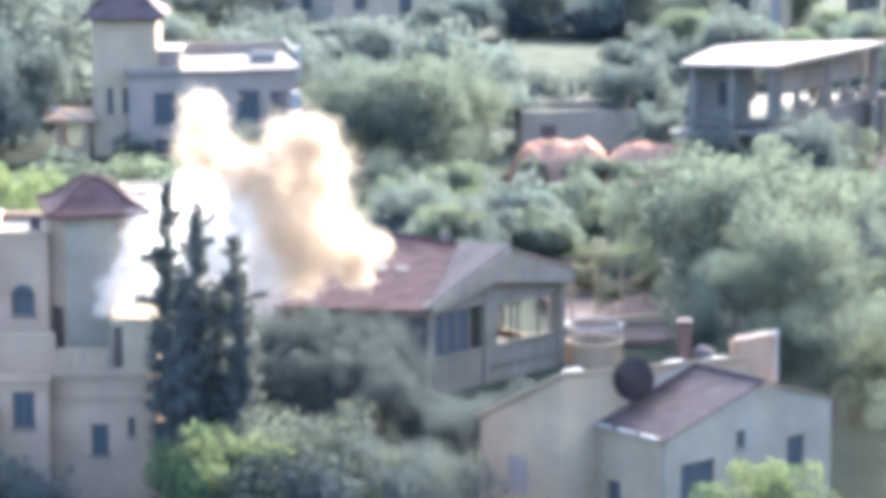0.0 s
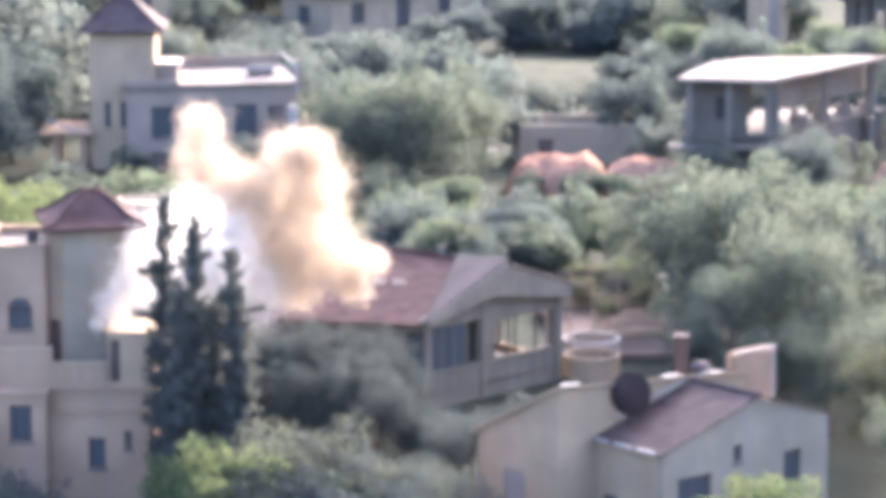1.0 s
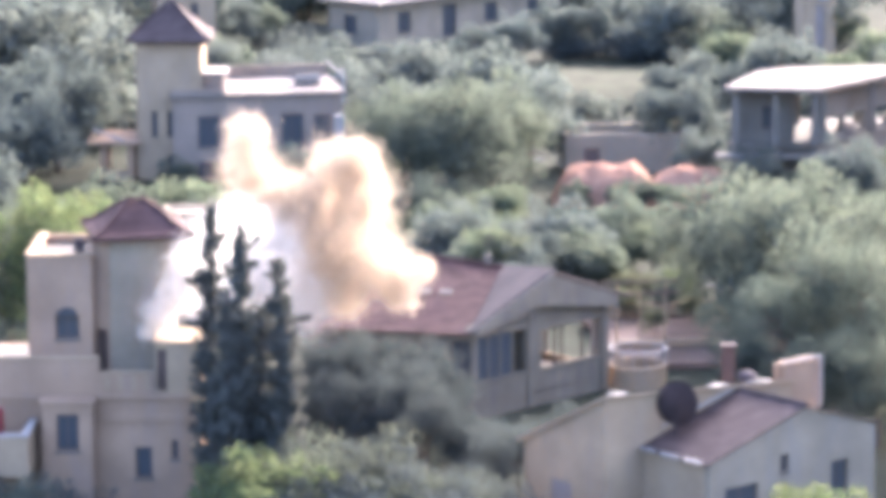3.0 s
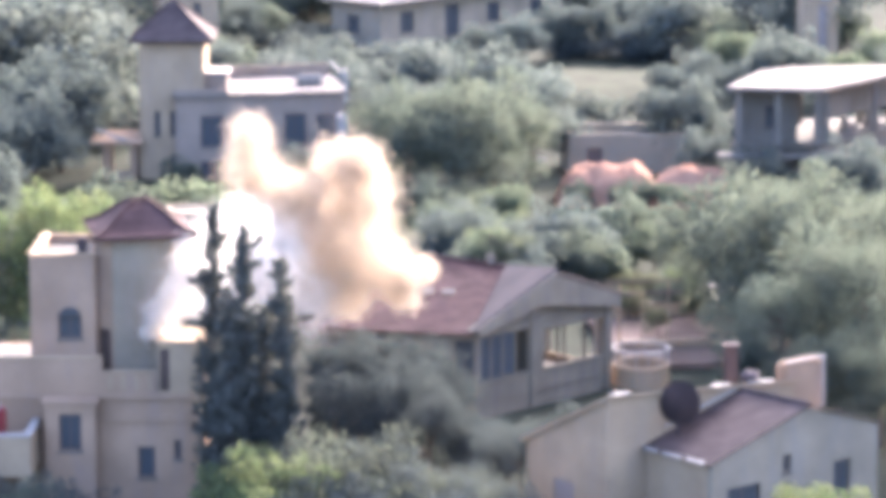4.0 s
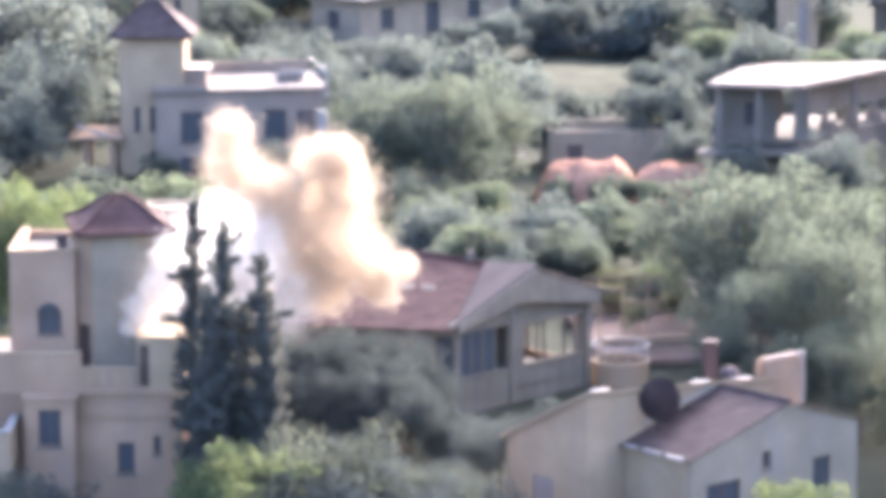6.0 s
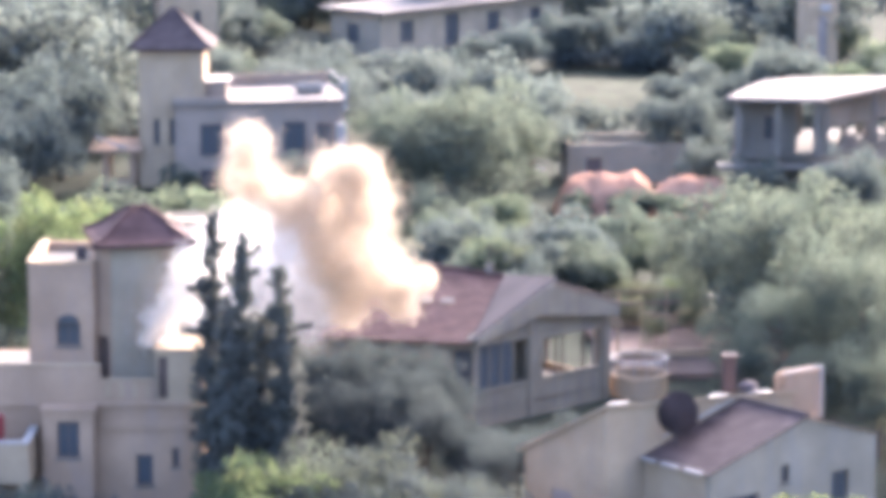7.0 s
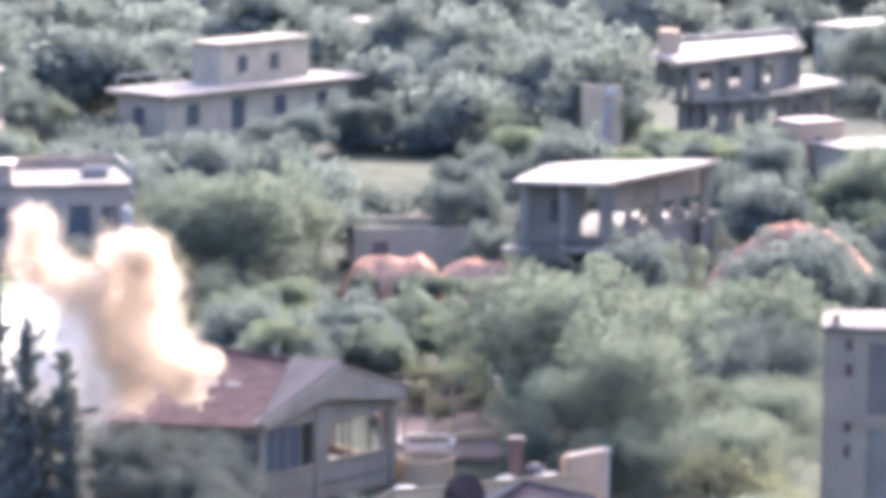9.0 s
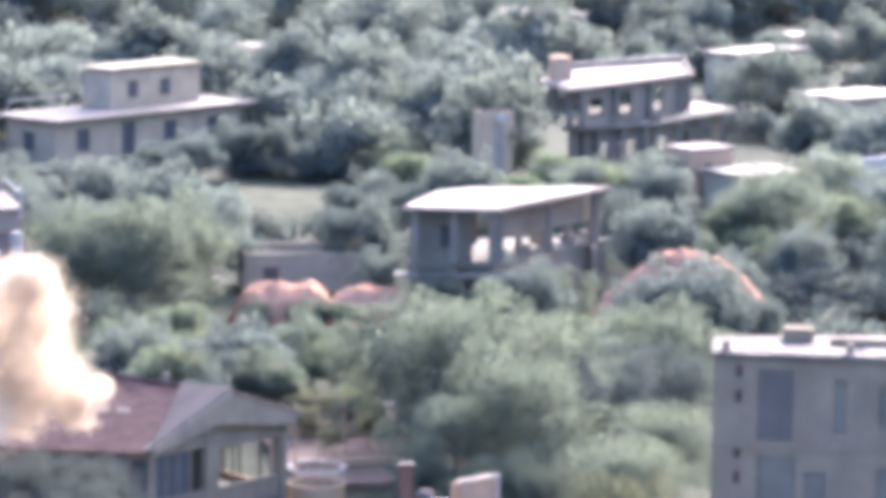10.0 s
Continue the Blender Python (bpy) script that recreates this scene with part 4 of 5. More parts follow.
part("stair_head", box(35.9, 280.4, 7.2, 37.6, 282.4, 9.2, 0.04), PINK, fb2)

tw = thing("water_tower", (28.5, 264.0, 0), 12, "narrow pale tower with a tall dark slot", "tower")
tf = wall(tw, (0, 0), (2.5, 0), -0.3, 6.2, BEIGE, [(0.85, 1.6, 1.2, 5.2)], glazed=False)
part("louvre", box(0.86, 0.12, 1.21, 1.59, 0.17, 5.19), SHUTTER, tf, "grey slatted louvre")
for k in range(12):
    part("slat", box(0.88, 0.09, 1.3 + k * 0.32, 1.57, 0.117, 1.5 + k * 0.32), SHUTTER, tf)
wall(tw, (2.5, 0.25), (2.5, 3.0), -0.3, 6.2, BEIGE)
wall(tw, (2.5, 3.0), (0, 3.0), -0.3, 6.2, BEIGE)
wall(tw, (0, 3.0), (0, 0.25), -0.3, 6.2, BEIGE)
slab(tw, [(0.26, 0.26), (2.2, 0.26), (2.2, 2.7), (0.26, 2.7)], 5.6, 5.8, SCREED, "tower_roof")
part("white_lamp", box(1.0, -0.35, 5.5, 1.8, -0.01, 6.1, 0.04), WHITE, tw)

# ---- concrete apartment block beside the orchard ----
RAW = material("raw_render", (0.225, 0.174, 0.122), stain=(0.13, 0.11, 0.09), stain_amount=0.5)
OPENINGFILL = material("grey_shutter_dark", (0.165, 0.142, 0.112), rough=0.7, spread=0.15, grain=25)
RAWBRICK = material("vent_brick", (0.120, 0.075, 0.062), rough=0.9, spread=0.2, grain=20)
RAWDARK = material("raw_blockwork", (0.125, 0.105, 0.09), stain=(0.08, 0.07, 0.06), stain_amount=0.5)
rb = thing("apartment_block", (22.55, 125.5, -0.38), -11, "bare concrete apartment block with dark openings", "building")
op = []
for z in (-0.2, 2.95, 6.1, 9.25):
    op += [(0.85, 1.1, z + 1.9, z + 2.35), (0.85, 1.1, z + 0.9, z + 1.4)]
fw = wall(rb, (0, 0), (9.5, 0), -0.3, 11.9, RAW, op + [(1.75, 3.2, 5.4, 8.15), (3.55, 4.35, 5.4, 7.55), (4.6, 5.05, 9.1, 11.2), (6.3, 7.6, 9.4, 11.0), (6.3, 7.6, 6.2, 7.8)], glazed=False)
part("blind", box(1.75, 0.09, 8.9, 3.1, 0.13, 11.4), SHUTTER, fw)
part("wall_panel", box(1.7, -0.035, 8.75, 3.05, -0.004, 11.5, 0.01), RAWDARK, fw, "grey roughcast infill panel")
for x0, x1, z0, z1 in op:
    part("vent_panel", box(x0 + 0.004, 0.1, z0 + 0.004, x1 - 0.004, 0.14, z1 - 0.004), RAWBRICK, fw, "reddish brown vent panel")
for z in (5.2, 8.4):
    part("floor_band", box(-0.05, -0.06, z, 9.55, -0.004, z + 0.28, 0.02), RAW, fw)
wall(rb, (9.5, 0.25), (9.5, 5.6), -0.3, 11.9, RAW)
wall(rb, (9.5, 5.6), (0, 3.4), -0.3, 11.9, RAW)
wall(rb, (0, 3.4), (0, 0.25), -0.3, 11.9, RAW)
# slatted grey panels added in the openings to lift their black, as haze would
for x0, x1, z0, z1 in ((1.76, 3.19, 5.41, 8.14), (3.56, 4.34, 5.41, 7.54), (4.61, 5.04, 9.11, 11.19), (6.31, 7.59, 9.41, 10.99), (6.31, 7.59, 6.21, 7.79)):
    part("shutter", box(x0, 0.1, z0, x1, 0.14, z1, 0.01), OPENINGFILL, fw, "added grey panel in a dark opening")
    for k in range(1, int((z1 - z0) / 0.3)):
        part("slat", box(x0 + 0.03, 0.08, z0 + k * 0.3, x1 - 0.03, 0.097, z0 + k * 0.3 + 0.2), OPENINGFILL, fw)
for z in (2.6, 5.7, 8.8):
    slab(rb, [(0.26, 0.26), (9.2, 0.26), (9.2, 5.2), (0.26, 3.1)], z, z + 0.25, RAW, "floor_slab")
# sun and shadow on the roof are painted: dark slab, thin pale patches
slab(rb, [(-0.1, -0.15), (9.7, -0.15), (9.7, 5.8), (-0.1, 3.6)], 11.903, 12.1, RAWDARK, "roof_slab", "rough concrete roof slab")
for x0, y0, x1, y1 in ((0.2, 0.3, 0.9, 1.5), (1.1, 0.9, 2.6, 2.4), (2.2, 0.1, 3.6, 0.85), (3.9, 0.1, 5.4, 1.9), (5.7, 0.2, 9.0, 3.6)):
    part("screed_patch", box(x0, y0, 12.104, x1, y1, 12.14, 0.01), SCREED, rb, "pale patch painted as sunlit roof")
for x0, y0, x1, y1, z in ((2.6, 2.9, 3.8, 3.7, 0.5), (4.4, 2.1, 9.4, 2.35, 0.3)):
    part("roof_kerb", box(x0, y0, 12.103, x1, y1, 12.1 + z, 0.04), RAW, rb)
for x, y in ((0.3, 0.3), (5.0, 0.4), (6.6, 0.4)):
    part("column_stub", box(x, y, 12.103, x + 0.3, y + 0.3, 12.5, 0.03), RAW, rb)


# ---- plain houses farther off ----
def plain_house(at, turn, width, depth, height, mat, label, holes=(), over=0.35, roof_mat=None, sunk=0.0):
    h = thing("house", at, turn, label, "house", "houses on the far slope")
    wall(h, (0, 0), (width, 0), -0.4, height, mat, holes)
    wall(h, (width, 0.25), (width, depth), -0.4, height, mat)
    wall(h, (width, depth), (0, depth), -0.4, height, mat)
    wall(h, (0, depth), (0, 0.25), -0.4, height, mat)
    if sunk:
        slab(h, [(0.26, 0.26), (width - 0.26, 0.26), (width - 0.26, depth - 0.26), (0.26, depth - 0.26)], height - sunk, height - sunk + 0.15, roof_mat or SCREED, "roof_slab")
        return h
    slab(h, [(-over, -over), (width + over, -over), (width + over, depth + over), (-over, depth + over)], height + 0.003, height + 0.2, roof_mat or SCREED, "roof_slab")
    return h


plain_house((7.9, 213.0, 0), 4, 8.3, 5.0, 2.5, GREYWALL, "low grey block-built house behind red earth", [(1.2, 2.2, 0.6, 1.6)], 0.05, VILLA, 1.1)
plain_house((43.6, 255.6, 0), 27, 4.2, 3.2, 4.2, PINK, "small pink house with a flat roof", [(1.4, 2.2, 1.6, 3.2)], 0.1, DULLSCREED)
plain_house((46.9, 251.2, 0), 33, 6.6, 4.4, 2.8, GREYWALL, "low grey house with a bright flat roof", [(1.2, 2.2, 0.8, 2.0), (3.6, 4.6, 0.8, 2.0)])
plain_house((65.4, 300.0, 0), 33, 9.0, 6.5, 3.8, GREYWALL, "grey house with a bright flat roof", [(2, 3.3, 1, 2.6), (5.5, 6.8, 1, 2.6)])
plain_house((45.0, 379.5, 0), 35, 10.0, 12.0, 4.8, GREYWALL, "distant house with a bright flat roof", [(2, 3.3, 1, 2.6), (6, 7.3, 1, 2.6)])
plain_house((62.9, 339.4, 0), 47, 12.5, 4.5, 4.3, GREYWALL, "distant grey house with a pale roof", [(2, 3.3, 1, 2.6), (7, 8.2, 1, 2.6)])
plain_house((74.5, 372.0, 0), 10, 6.0, 7.0, 3.5, BEIGE, "distant beige house with a pale roof", [(2, 3.3, 1, 2.6)])
plain_house((13.5, 345.0, 0), 20, 5.0, 6.0, 4.0, BEIGE, "distant beige house among the trees", [(1, 2.2, 1, 2.6)])
plain_house((-30.0, 330.0, 0), 30, 8.0, 6.0, 4.5, GREYWALL, "distant grey house among the trees", [(1, 2.2, 1, 2.6)])
plain_house((-22.0, 262.0, 0), 10, 4.5, 5.0, 7.2, BEIGE, "tall narrow pale house behind the tower", [(1, 1.6, 4, 5.6), (2.6, 3.2, 4, 5.6)], 0.2, VILLA)
plain_house((-13.8, 166.0, 0), 4, 6.6, 3.0, 5.5, GREYWALL, "grey house with a dull flat roof behind the tower", [(3.0, 4.2, 3.6, 4.8)], 0.3, VILLA, 0.3)
gw = thing("garden_wall", (57.0, 261.0, 0), 34, "white rendered garden wall with a bend", "wall")
part("wall_panel", box(0, 0, -0.3, 6.2, 0.3, 3.0, 0.03), WHITE, gw)
part("wall_panel", box(-0.15, 0.303, -0.3, 0.15, 6.4, 3.0, 0.03), WHITE, gw).matrix_basis = pose(0.15, 0, 0, 0, 0, -18)
gl = thing("garden_wall", (16.5, 204.0, 0), 3, "low grey concrete garden wall", "wall")
part("wall_panel", box(0, 0, -0.3, 9.5, 0.25, 1.1, 0.03), CONCRETE, gl)
hut = thing("stone_slab", (11.0, 232.0, 0), 5, "pale concrete slab lying among the shrubs", "slab")
part("slab_body", box(-0.9, -0.5, -0.2, 0.9, 0.5, 0.5, 0.05), SCREED, hut)
tr_ = thing("scrap_pile", (30.0, 205.0, 0), 0, "pale heap of broken stones by the wall", "rubble")
rs = np.random.default_rng(8)
for i in range(26):
    x, y = rs.normal() * 2.8, rs.normal() * 0.8
    s = rs.uniform(0.25, 0.6)
    st = part("stone", box(-s, -s * 0.8, -0.2, s, s * 0.8, s * 0.9, 0.12), SCREED, tr_)
    st.matrix_basis = pose(x, y, 0, 0, 0, rs.uniform(0, 180))

fence = thing("garden_fence", (-3.6, 185.4, 0), 12, "low wall with a white pipe rail in the orchard", "fence")
part("base_wall", box(0, 0, -0.2, 2.6, 0.2, 0.55, 0.03), CONCRETE, fence)
for x in (0.1, 0.9, 1.7, 2.5):
    part("post", tube((x, 0.1, 0.55), (x, 0.1, 1.1), 0.03, 6), WHITE, fence)
part("rail", tube((0, 0.1, 1.1), (2.6, 0.1, 1.12), 0.06, 8), WHITE, fence)
lamp = thing("street_lamp", (5.1, 205.0, 0), 0, "slim street lamp with a pale curved head", "street lamp")
part("post", tube((0, 0, -0.2), (0, 0, 1.9), 0.06, 8, 0.04), CONCRETE, lamp)
part("arm", tube((0, 0, 1.9), (0.7, 0, 2.15), 0.035, 6), CONCRETE, lamp)
part("lamp_head", box(0.55, -0.14, 2.1, 1.15, 0.14, 2.25, 0.04), WHITE, lamp)

# ---- trees ----
near_a = make_tree(11, "tree", "leafy green tree with sunlit tips", LEAFFRESH, 8.2, 3.4, 8500, 0.21, 80, 0.21, group="garden trees")
near_b = make_tree(12, "tree", "dense mid-green leafy garden tree", LEAF, 7.5, 3.6, 15000, 0.14, 75, 0.27, group="garden trees")
near_c = make_tree(13, "tree", "dark green dense garden tree", LEAFDARK, 6.5, 3.2, 15000, 0.14, 70, 0.28, group="garden trees")
near_d = make_tree(14, "tree", "grey-green olive tree with an open crown", LEAFGREY, 6.0, 3.2, 14000, 0.13, 60, 0.3, group="olive trees")
near_y = make_tree(15, "tree", "yellowing tree with thin foliage", LEAFYELLOW, 7.0, 2.8, 11000, 0.15, 60, 0.28, group="garden trees")
mid_a = make_tree(21, "tree", "broad round-crowned green valley tree", LEAF, 8.0, 4.2, 10000, 0.24, 85, 0.25, crown_base=0.06, group="valley trees")
mid_b = make_tree(22, "tree", "orchard tree with a bright green crown", LEAFBRIGHT, 4.6, 2.5, 4200, 0.24, 46, 0.29, crown_base=0.06, group="orchard trees")
mid_c = make_tree(23, "tree", "orchard tree with a dull green crown", LEAF, 4.2, 2.6, 4200, 0.24, 44, 0.29, crown_base=0.06, group="orchard trees")
mid_d = make_tree(24, "tree", "dark green dense valley tree", LEAFMIDHAZE, 6.0, 3.2, 4600, 0.28, 50, 0.29, crown_base=0.06, group="valley trees")
far_a = make_tree(31, "tree", "distant green tree with a round crown", LEAFFARHAZE, 7.5, 4.2, 1500, 0.64, 40, crown_base=0.06, group="far trees")
far_b = make_tree(32, "tree", "distant dark green tree with dense foliage", LEAFOLIVEHAZE, 8.5, 4.5, 1500, 0.66, 36, crown_base=0.06, group="far trees")
far_c = make_tree(33, "tree", "distant olive-green tree with a broad crown", LEAFFARHAZE, 6.5, 4.0, 1450, 0.62, 40, crown_base=0.06, group="far trees")
shrub_a = make_tree(34, "shrub", "low green shrub on the slope", LEAFOLIVEHAZE, 2.6, 2.5, 600, 0.50, 26, 0.4, crown_base=0.02, group="shrubs", category="shrub")
shrub_b = make_tree(35, "shrub", "low dark shrub on the slope", LEAFDARK, 2.4, 2.7, 600, 0.50, 26, 0.4, crown_base=0.02, group="shrubs", category="shrub")
for tpl, x, y, k in ((shrub_a, 7.0, 246.0, 0.8), (shrub_b, -5.0, 262.0, 0.8), (near_a, -6.3, 112.6, 0.80), (near_b, 15.8, 142.0, 0.60), (near_c, -3.6, 139.2, 0.76), (near_d, -1.2, 113.6, 1), (near_y, 20.4, 134.5, 0.74), (mid_a, 14.4, 163.5, 1), (mid_b, 1.0, 176.0, 0.8), (mid_c, 7.5, 172.5, 0.8), (mid_d, 15.5, 216.0, 1), (far_a, -9.0, 256.0, 0.5), (far_b, -28.0, 232.0, 1), (far_c, 14.0, 300.0, 0.9)):
    tpl.matrix_basis = pose(x, y, 0, 0, 0, 20) @ Matrix.Diagonal((k, k, k, 1))
# foreground garden
put(near_c, -2.6, 112.9, 1.02, 70)
put(near_a, -4.6, 111.6, 0.74, 150)
put(near_a, -2.4, 111.2, 0.66, 250)
put(near_d, -4.4, 112.8, 1.10, 200)
put(near_d, -3.2, 112.2, 1.1, 130)
put(near_c, 0.4, 114.5, 0.78, 210)
put(near_d, -0.8, 112.5, 0.98, 80)
put(near_c, -0.8, 111.0, 0.95, 40)
put(near_b, -15.8, 112.8, 0.72, 10)
put(near_c, -13.2, 113.4, 0.80, 120)
put(near_c, -18.0, 113.0, 0.85, 220)
put(near_a, 12.9, 111.4, 0.68, 60)
put(near_c, 3.0, 128.0, 0.58, 160)
put(near_c, 1.6, 131.0, 0.50, 260)
put(near_c, 5.2, 130.5, 0.6, 33)
# shade trees before the villa
put(near_c, -0.9, 138.5, 0.74, 80)
put(near_c, -6.4, 139.6, 0.76, 150)
put(near_b, -4.6, 140.4, 0.52, 230)
put(near_c, -6.8, 136.0, 0.64, 320)
put(near_c, -2.4, 134.5, 0.74, 12)
put(near_c, -0.6, 132.5, 0.70, 99)
# behind the gabled house, and the tall broad tree
put(mid_a, 16.6, 157.0, 1.02, 140, 1.1)
put(mid_a, 19.2, 168.0, 0.82, 250)
put(mid_a, 17.4, 173.0, 0.66, 300)
put(near_y, 10.8, 168.2, 0.30, 20)
put(near_a, 11.9, 169.0, 0.27, 200)
put(near_y, 9.6, 169.6, 0.28, 100)
put(mid_a, 20.5, 158.0, 0.95, 15)
put(near_b, 15.0, 148.0, 0.80, 80)
put(near_b, 18.6, 147.0, 0.98, 190, 1.1)
put(near_b, 21.4, 139.0, 0.80, 290)
put(near_y, 21.8, 133.0, 0.62, 140)
put(near_b, 20.5, 128.5, 0.62, 33)
put(near_b, 18.5, 140.0, 0.60, 170)
put(near_b, 13.4, 146.5, 0.46, 270)
put(near_y, 10.4, 161.5, 0.24, 40)
put(near_y, 12.4, 164.5, 0.26, 140)
put(near_y, 9.2, 165.5, 0.28, 240)
put(near_b, 11.4, 167.0, 0.3, 340)
put(near_c, 22.6, 152.0, 1.0, 44)
put(near_c, 24.5, 156.0, 1.05, 144)
put(near_b, 24.6, 146.0, 0.8, 244)
put(mid_a, 27.0, 166.0, 0.9, 60)
put(mid_d, 32.0, 188.0, 1.0, 60)
put(mid_d, 33.8, 190.0, 0.92, 10)
put(mid_d, 36.6, 191.0, 0.62, 210)
put(mid_d, 30.0, 190.5, 0.75, 110)
put(near_a, -17.5, 150.0, 1.05, 40, 1.12)
put(near_b, -19.8, 152.0, 1.1, 100)
put(near_y, -16.6, 144.0, 0.7, 100)
# the large round tree and its neighbours
put(mid_a, 0.8, 199.0, 0.98, 33)
put(mid_a, 3.0, 205.0, 0.92, 133)
put(mid_a, -2.2, 204.0, 0.86, 233)
put(mid_d, 5.6, 214.0, 1.1, 333)
put(mid_d, 3.4, 226.0, 1.15, 93)
put(mid_d, 18.4, 232.0, 0.9, 193)
put(mid_d, 16.6, 230.0, 0.95, 23)
put(mid_d, -3.6, 218.0, 0.9, 43)
put(mid_d, -9.0, 206.0, 0.5, 143)
put(mid_c, -13.0, 207.0, 0.5, 243)
put(mid_c, -16.2, 207.5, 0.45, 13)
put(mid_d, -25.3, 206.0, 1.1, 33)
put(mid_d, -27.8, 203.0, 1.0, 133)
put(mid_d, -24.6, 215.0, 1.3, 233)
put(mid_d, -29.5, 209.0, 1.2, 313)
put(far_b, -23.5, 224.0, 0.9, 13)
put(mid_d, 24.0, 196.0, 0.8, 50)
put(mid_d, 19.0, 199.0, 0.62, 70)
put(mid_d, 16.0, 208.5, 0.6, 170)
put(mid_c, 21.5, 198.5, 0.7, 120)
put(mid_c, 26.5, 200.0, 0.8, 220)
put(mid_c, 12.2, 200.0, 0.42, 20)
put(mid_c, 8.0, 200.5, 0.38, 120)
put(mid_c, 10.8, 198.6, 0.42, 210)
put(mid_b, 13.6, 198.4, 0.38, 310)
put(mid_c, 17.2, 198.6, 0.42, 30)
put(mid_d, 6.0, 268.0, 0.70, 60)
put(mid_d, 9.2, 273.0, 0.80, 160)
put(mid_d, 2.6, 265.0, 0.62, 260)
put(mid_d, 12.4, 275.0, 0.75, 20)
put(mid_d, 35.5, 256.0, 0.5, 80)
put(mid_d, 38.6, 258.0, 0.55, 180)
put(mid_c, 33.2, 259.0, 0.6, 280)


CLEAR = [(-14, 16, 262, 276), (-15, -6, 158, 173), (-24, -5, 203, 224), (-22, -11, 184, 207), (-7, 13, 276, 304), (7, 18, 238, 268), (26, 33, 256, 268), (16, 32, 200, 216), (33, 56, 262, 304), (42, 56, 242, 262),
         (63, 78, 290, 312), (42, 58, 370, 398), (60, 74, 334, 354), (73, 82, 370, 381), (12, 20, 343, 354), (-33, -20, 328, 342), (-23, -16, 260, 270), (55, 64, 258, 270), (6, 19, 186, 228), (27, 40, 192, 200)]



def scatter(seed, kinds, count, x_of, y0, y1, s0, s1, clear=(), joined=None):
    """Trees over a stretch of land, kept clear of rectangles (x0, x1, y0, y1); joined collects them for one far wood."""
    rng = np.random.default_rng(seed)
    done = 0
    for _ in range(count * 12):
        y = rng.uniform(y0, y1)
        lo, hi = x_of(y)
        x = rng.uniform(lo, hi)
        s = rng.uniform(s0, s1)
        if any(a - 1.6 < x < b + 1.6 and c - 2 < y < d + 1 for a, b, c, d in [*CLEAR, *clear]):
            continue
        kind, turn, tall = kinds[rng.integers(len(kinds))], rng.uniform(0, 360), rng.uniform(0.85, 1.15)
        if joined is None:
            put(kind, x, y, s, turn, tall)
        else:
            joined.append((kind, pose(x, y, 0, 0, 0, turn) @ Matrix.Diagonal((s, s, s * tall, 1))))
        done += 1
        if done == count:
            break


WOODS = []
scatter(41, [mid_b, mid_c, mid_b, mid_c, mid_d], 40, lambda y: (-3.5, 13.5), 164, 194, 0.5, 0.85, [(9, 15, 158, 170)])
scatter(42, [mid_b, mid_c], 12, lambda y: (14, 28), 174, 194, 0.5, 0.85)
scatter(43, [mid_c, mid_d, mid_b], 10, lambda y: (-26, -12), 160, 198, 0.8, 1.2)
scatter(44, [mid_d, mid_a], 10, lambda y: (34, 60), 190, 240, 0.7, 1.0, [(50, 64, 246, 262)])
scatter(56, [mid_c, mid_d, mid_b], 30, lambda y: (24, 56), 200, 258, 0.6, 1.0)
scatter(45, [far_b, far_b, far_a], 16, lambda y: (-36, -24), 218, 275, 0.8, 1.1)
scatter(46, [far_a, far_c, far_a], 16, lambda y: (-14, 14), 232, 258, 0.36, 0.55)
scatter(47, [far_a, far_c, far_b], 24, lambda y: (12, 36), 262, 330, 0.7, 1.0, [(11, 20, 340, 354), (36, 42, 262, 270)])
scatter(48, [far_a, far_c, far_b], 22, lambda y: (-34, -8), 285, 345, 0.8, 1.1, [(-32, -20, 326, 340)], joined=WOODS)
scatter(49, [far_a, far_c, far_b], 34, lambda y: (8, 48), 335, 420, 0.8, 1.2, [(48, 60, 392, 408), (12, 20, 342, 354)], joined=WOODS)
scatter(50, [far_b, far_a, far_c], 22, lambda y: (42, 70), 262, 282, 0.5, 0.75, [(55, 68, 255, 266)])
scatter(51, [far_b, far_a], 20, lambda y: (60, 92), 285, 360, 0.6, 0.9, [(66, 80, 312, 330)], joined=WOODS)
scatter(52, [far_b, far_a, far_c], 60, lambda y: (-60, 125), 425, 540, 1.0, 1.5, joined=WOODS)
scatter(53, [far_b, far_a, far_c], 10, lambda y: (-8, 12), 300, 345, 0.8, 1.0, joined=WOODS)

scatter(54, [mid_c, mid_b, mid_d], 36, lambda y: (-30, 45), 226, 300, 0.7, 1.1, [(-23, -5, 208, 230), (-8, 14, 276, 304), (2, 14, 244, 262), (36, 42, 260, 270), (12, 28, 200, 222)], joined=WOODS)
scatter(55, [far_a, far_c, far_b], 50, lambda y: (-30, 95), 300, 420, 0.5, 0.8, [(-8, 14, 276, 304), (46, 76, 286, 312), (66, 90, 312, 400), (48, 60, 392, 408)], joined=WOODS)

CLEAR = [c for c in CLEAR if c != (-14, 16, 262, 276)]
scatter(57, [shrub_a, shrub_b], 60, lambda y: (-14, 18), 236, 279, 0.5, 0.85, joined=WOODS)
scatter(58, [shrub_a, shrub_b], 90, lambda y: (-36, 55), 204, 285, 0.6, 1.1, joined=WOODS)
scatter(59, [shrub_a, shrub_b], 130, lambda y: (-34, 95), 285, 430, 0.8, 1.5, joined=WOODS)
scatter(60, [shrub_a, shrub_b], 30, lambda y: (24, 46), 170, 215, 0.5, 0.9, joined=WOODS)
scatter(61, [shrub_a, shrub_b], 50, lambda y: (-30, -6), 150, 212, 0.5, 0.9, [(-8, 9, 140, 160)], joined=WOODS)

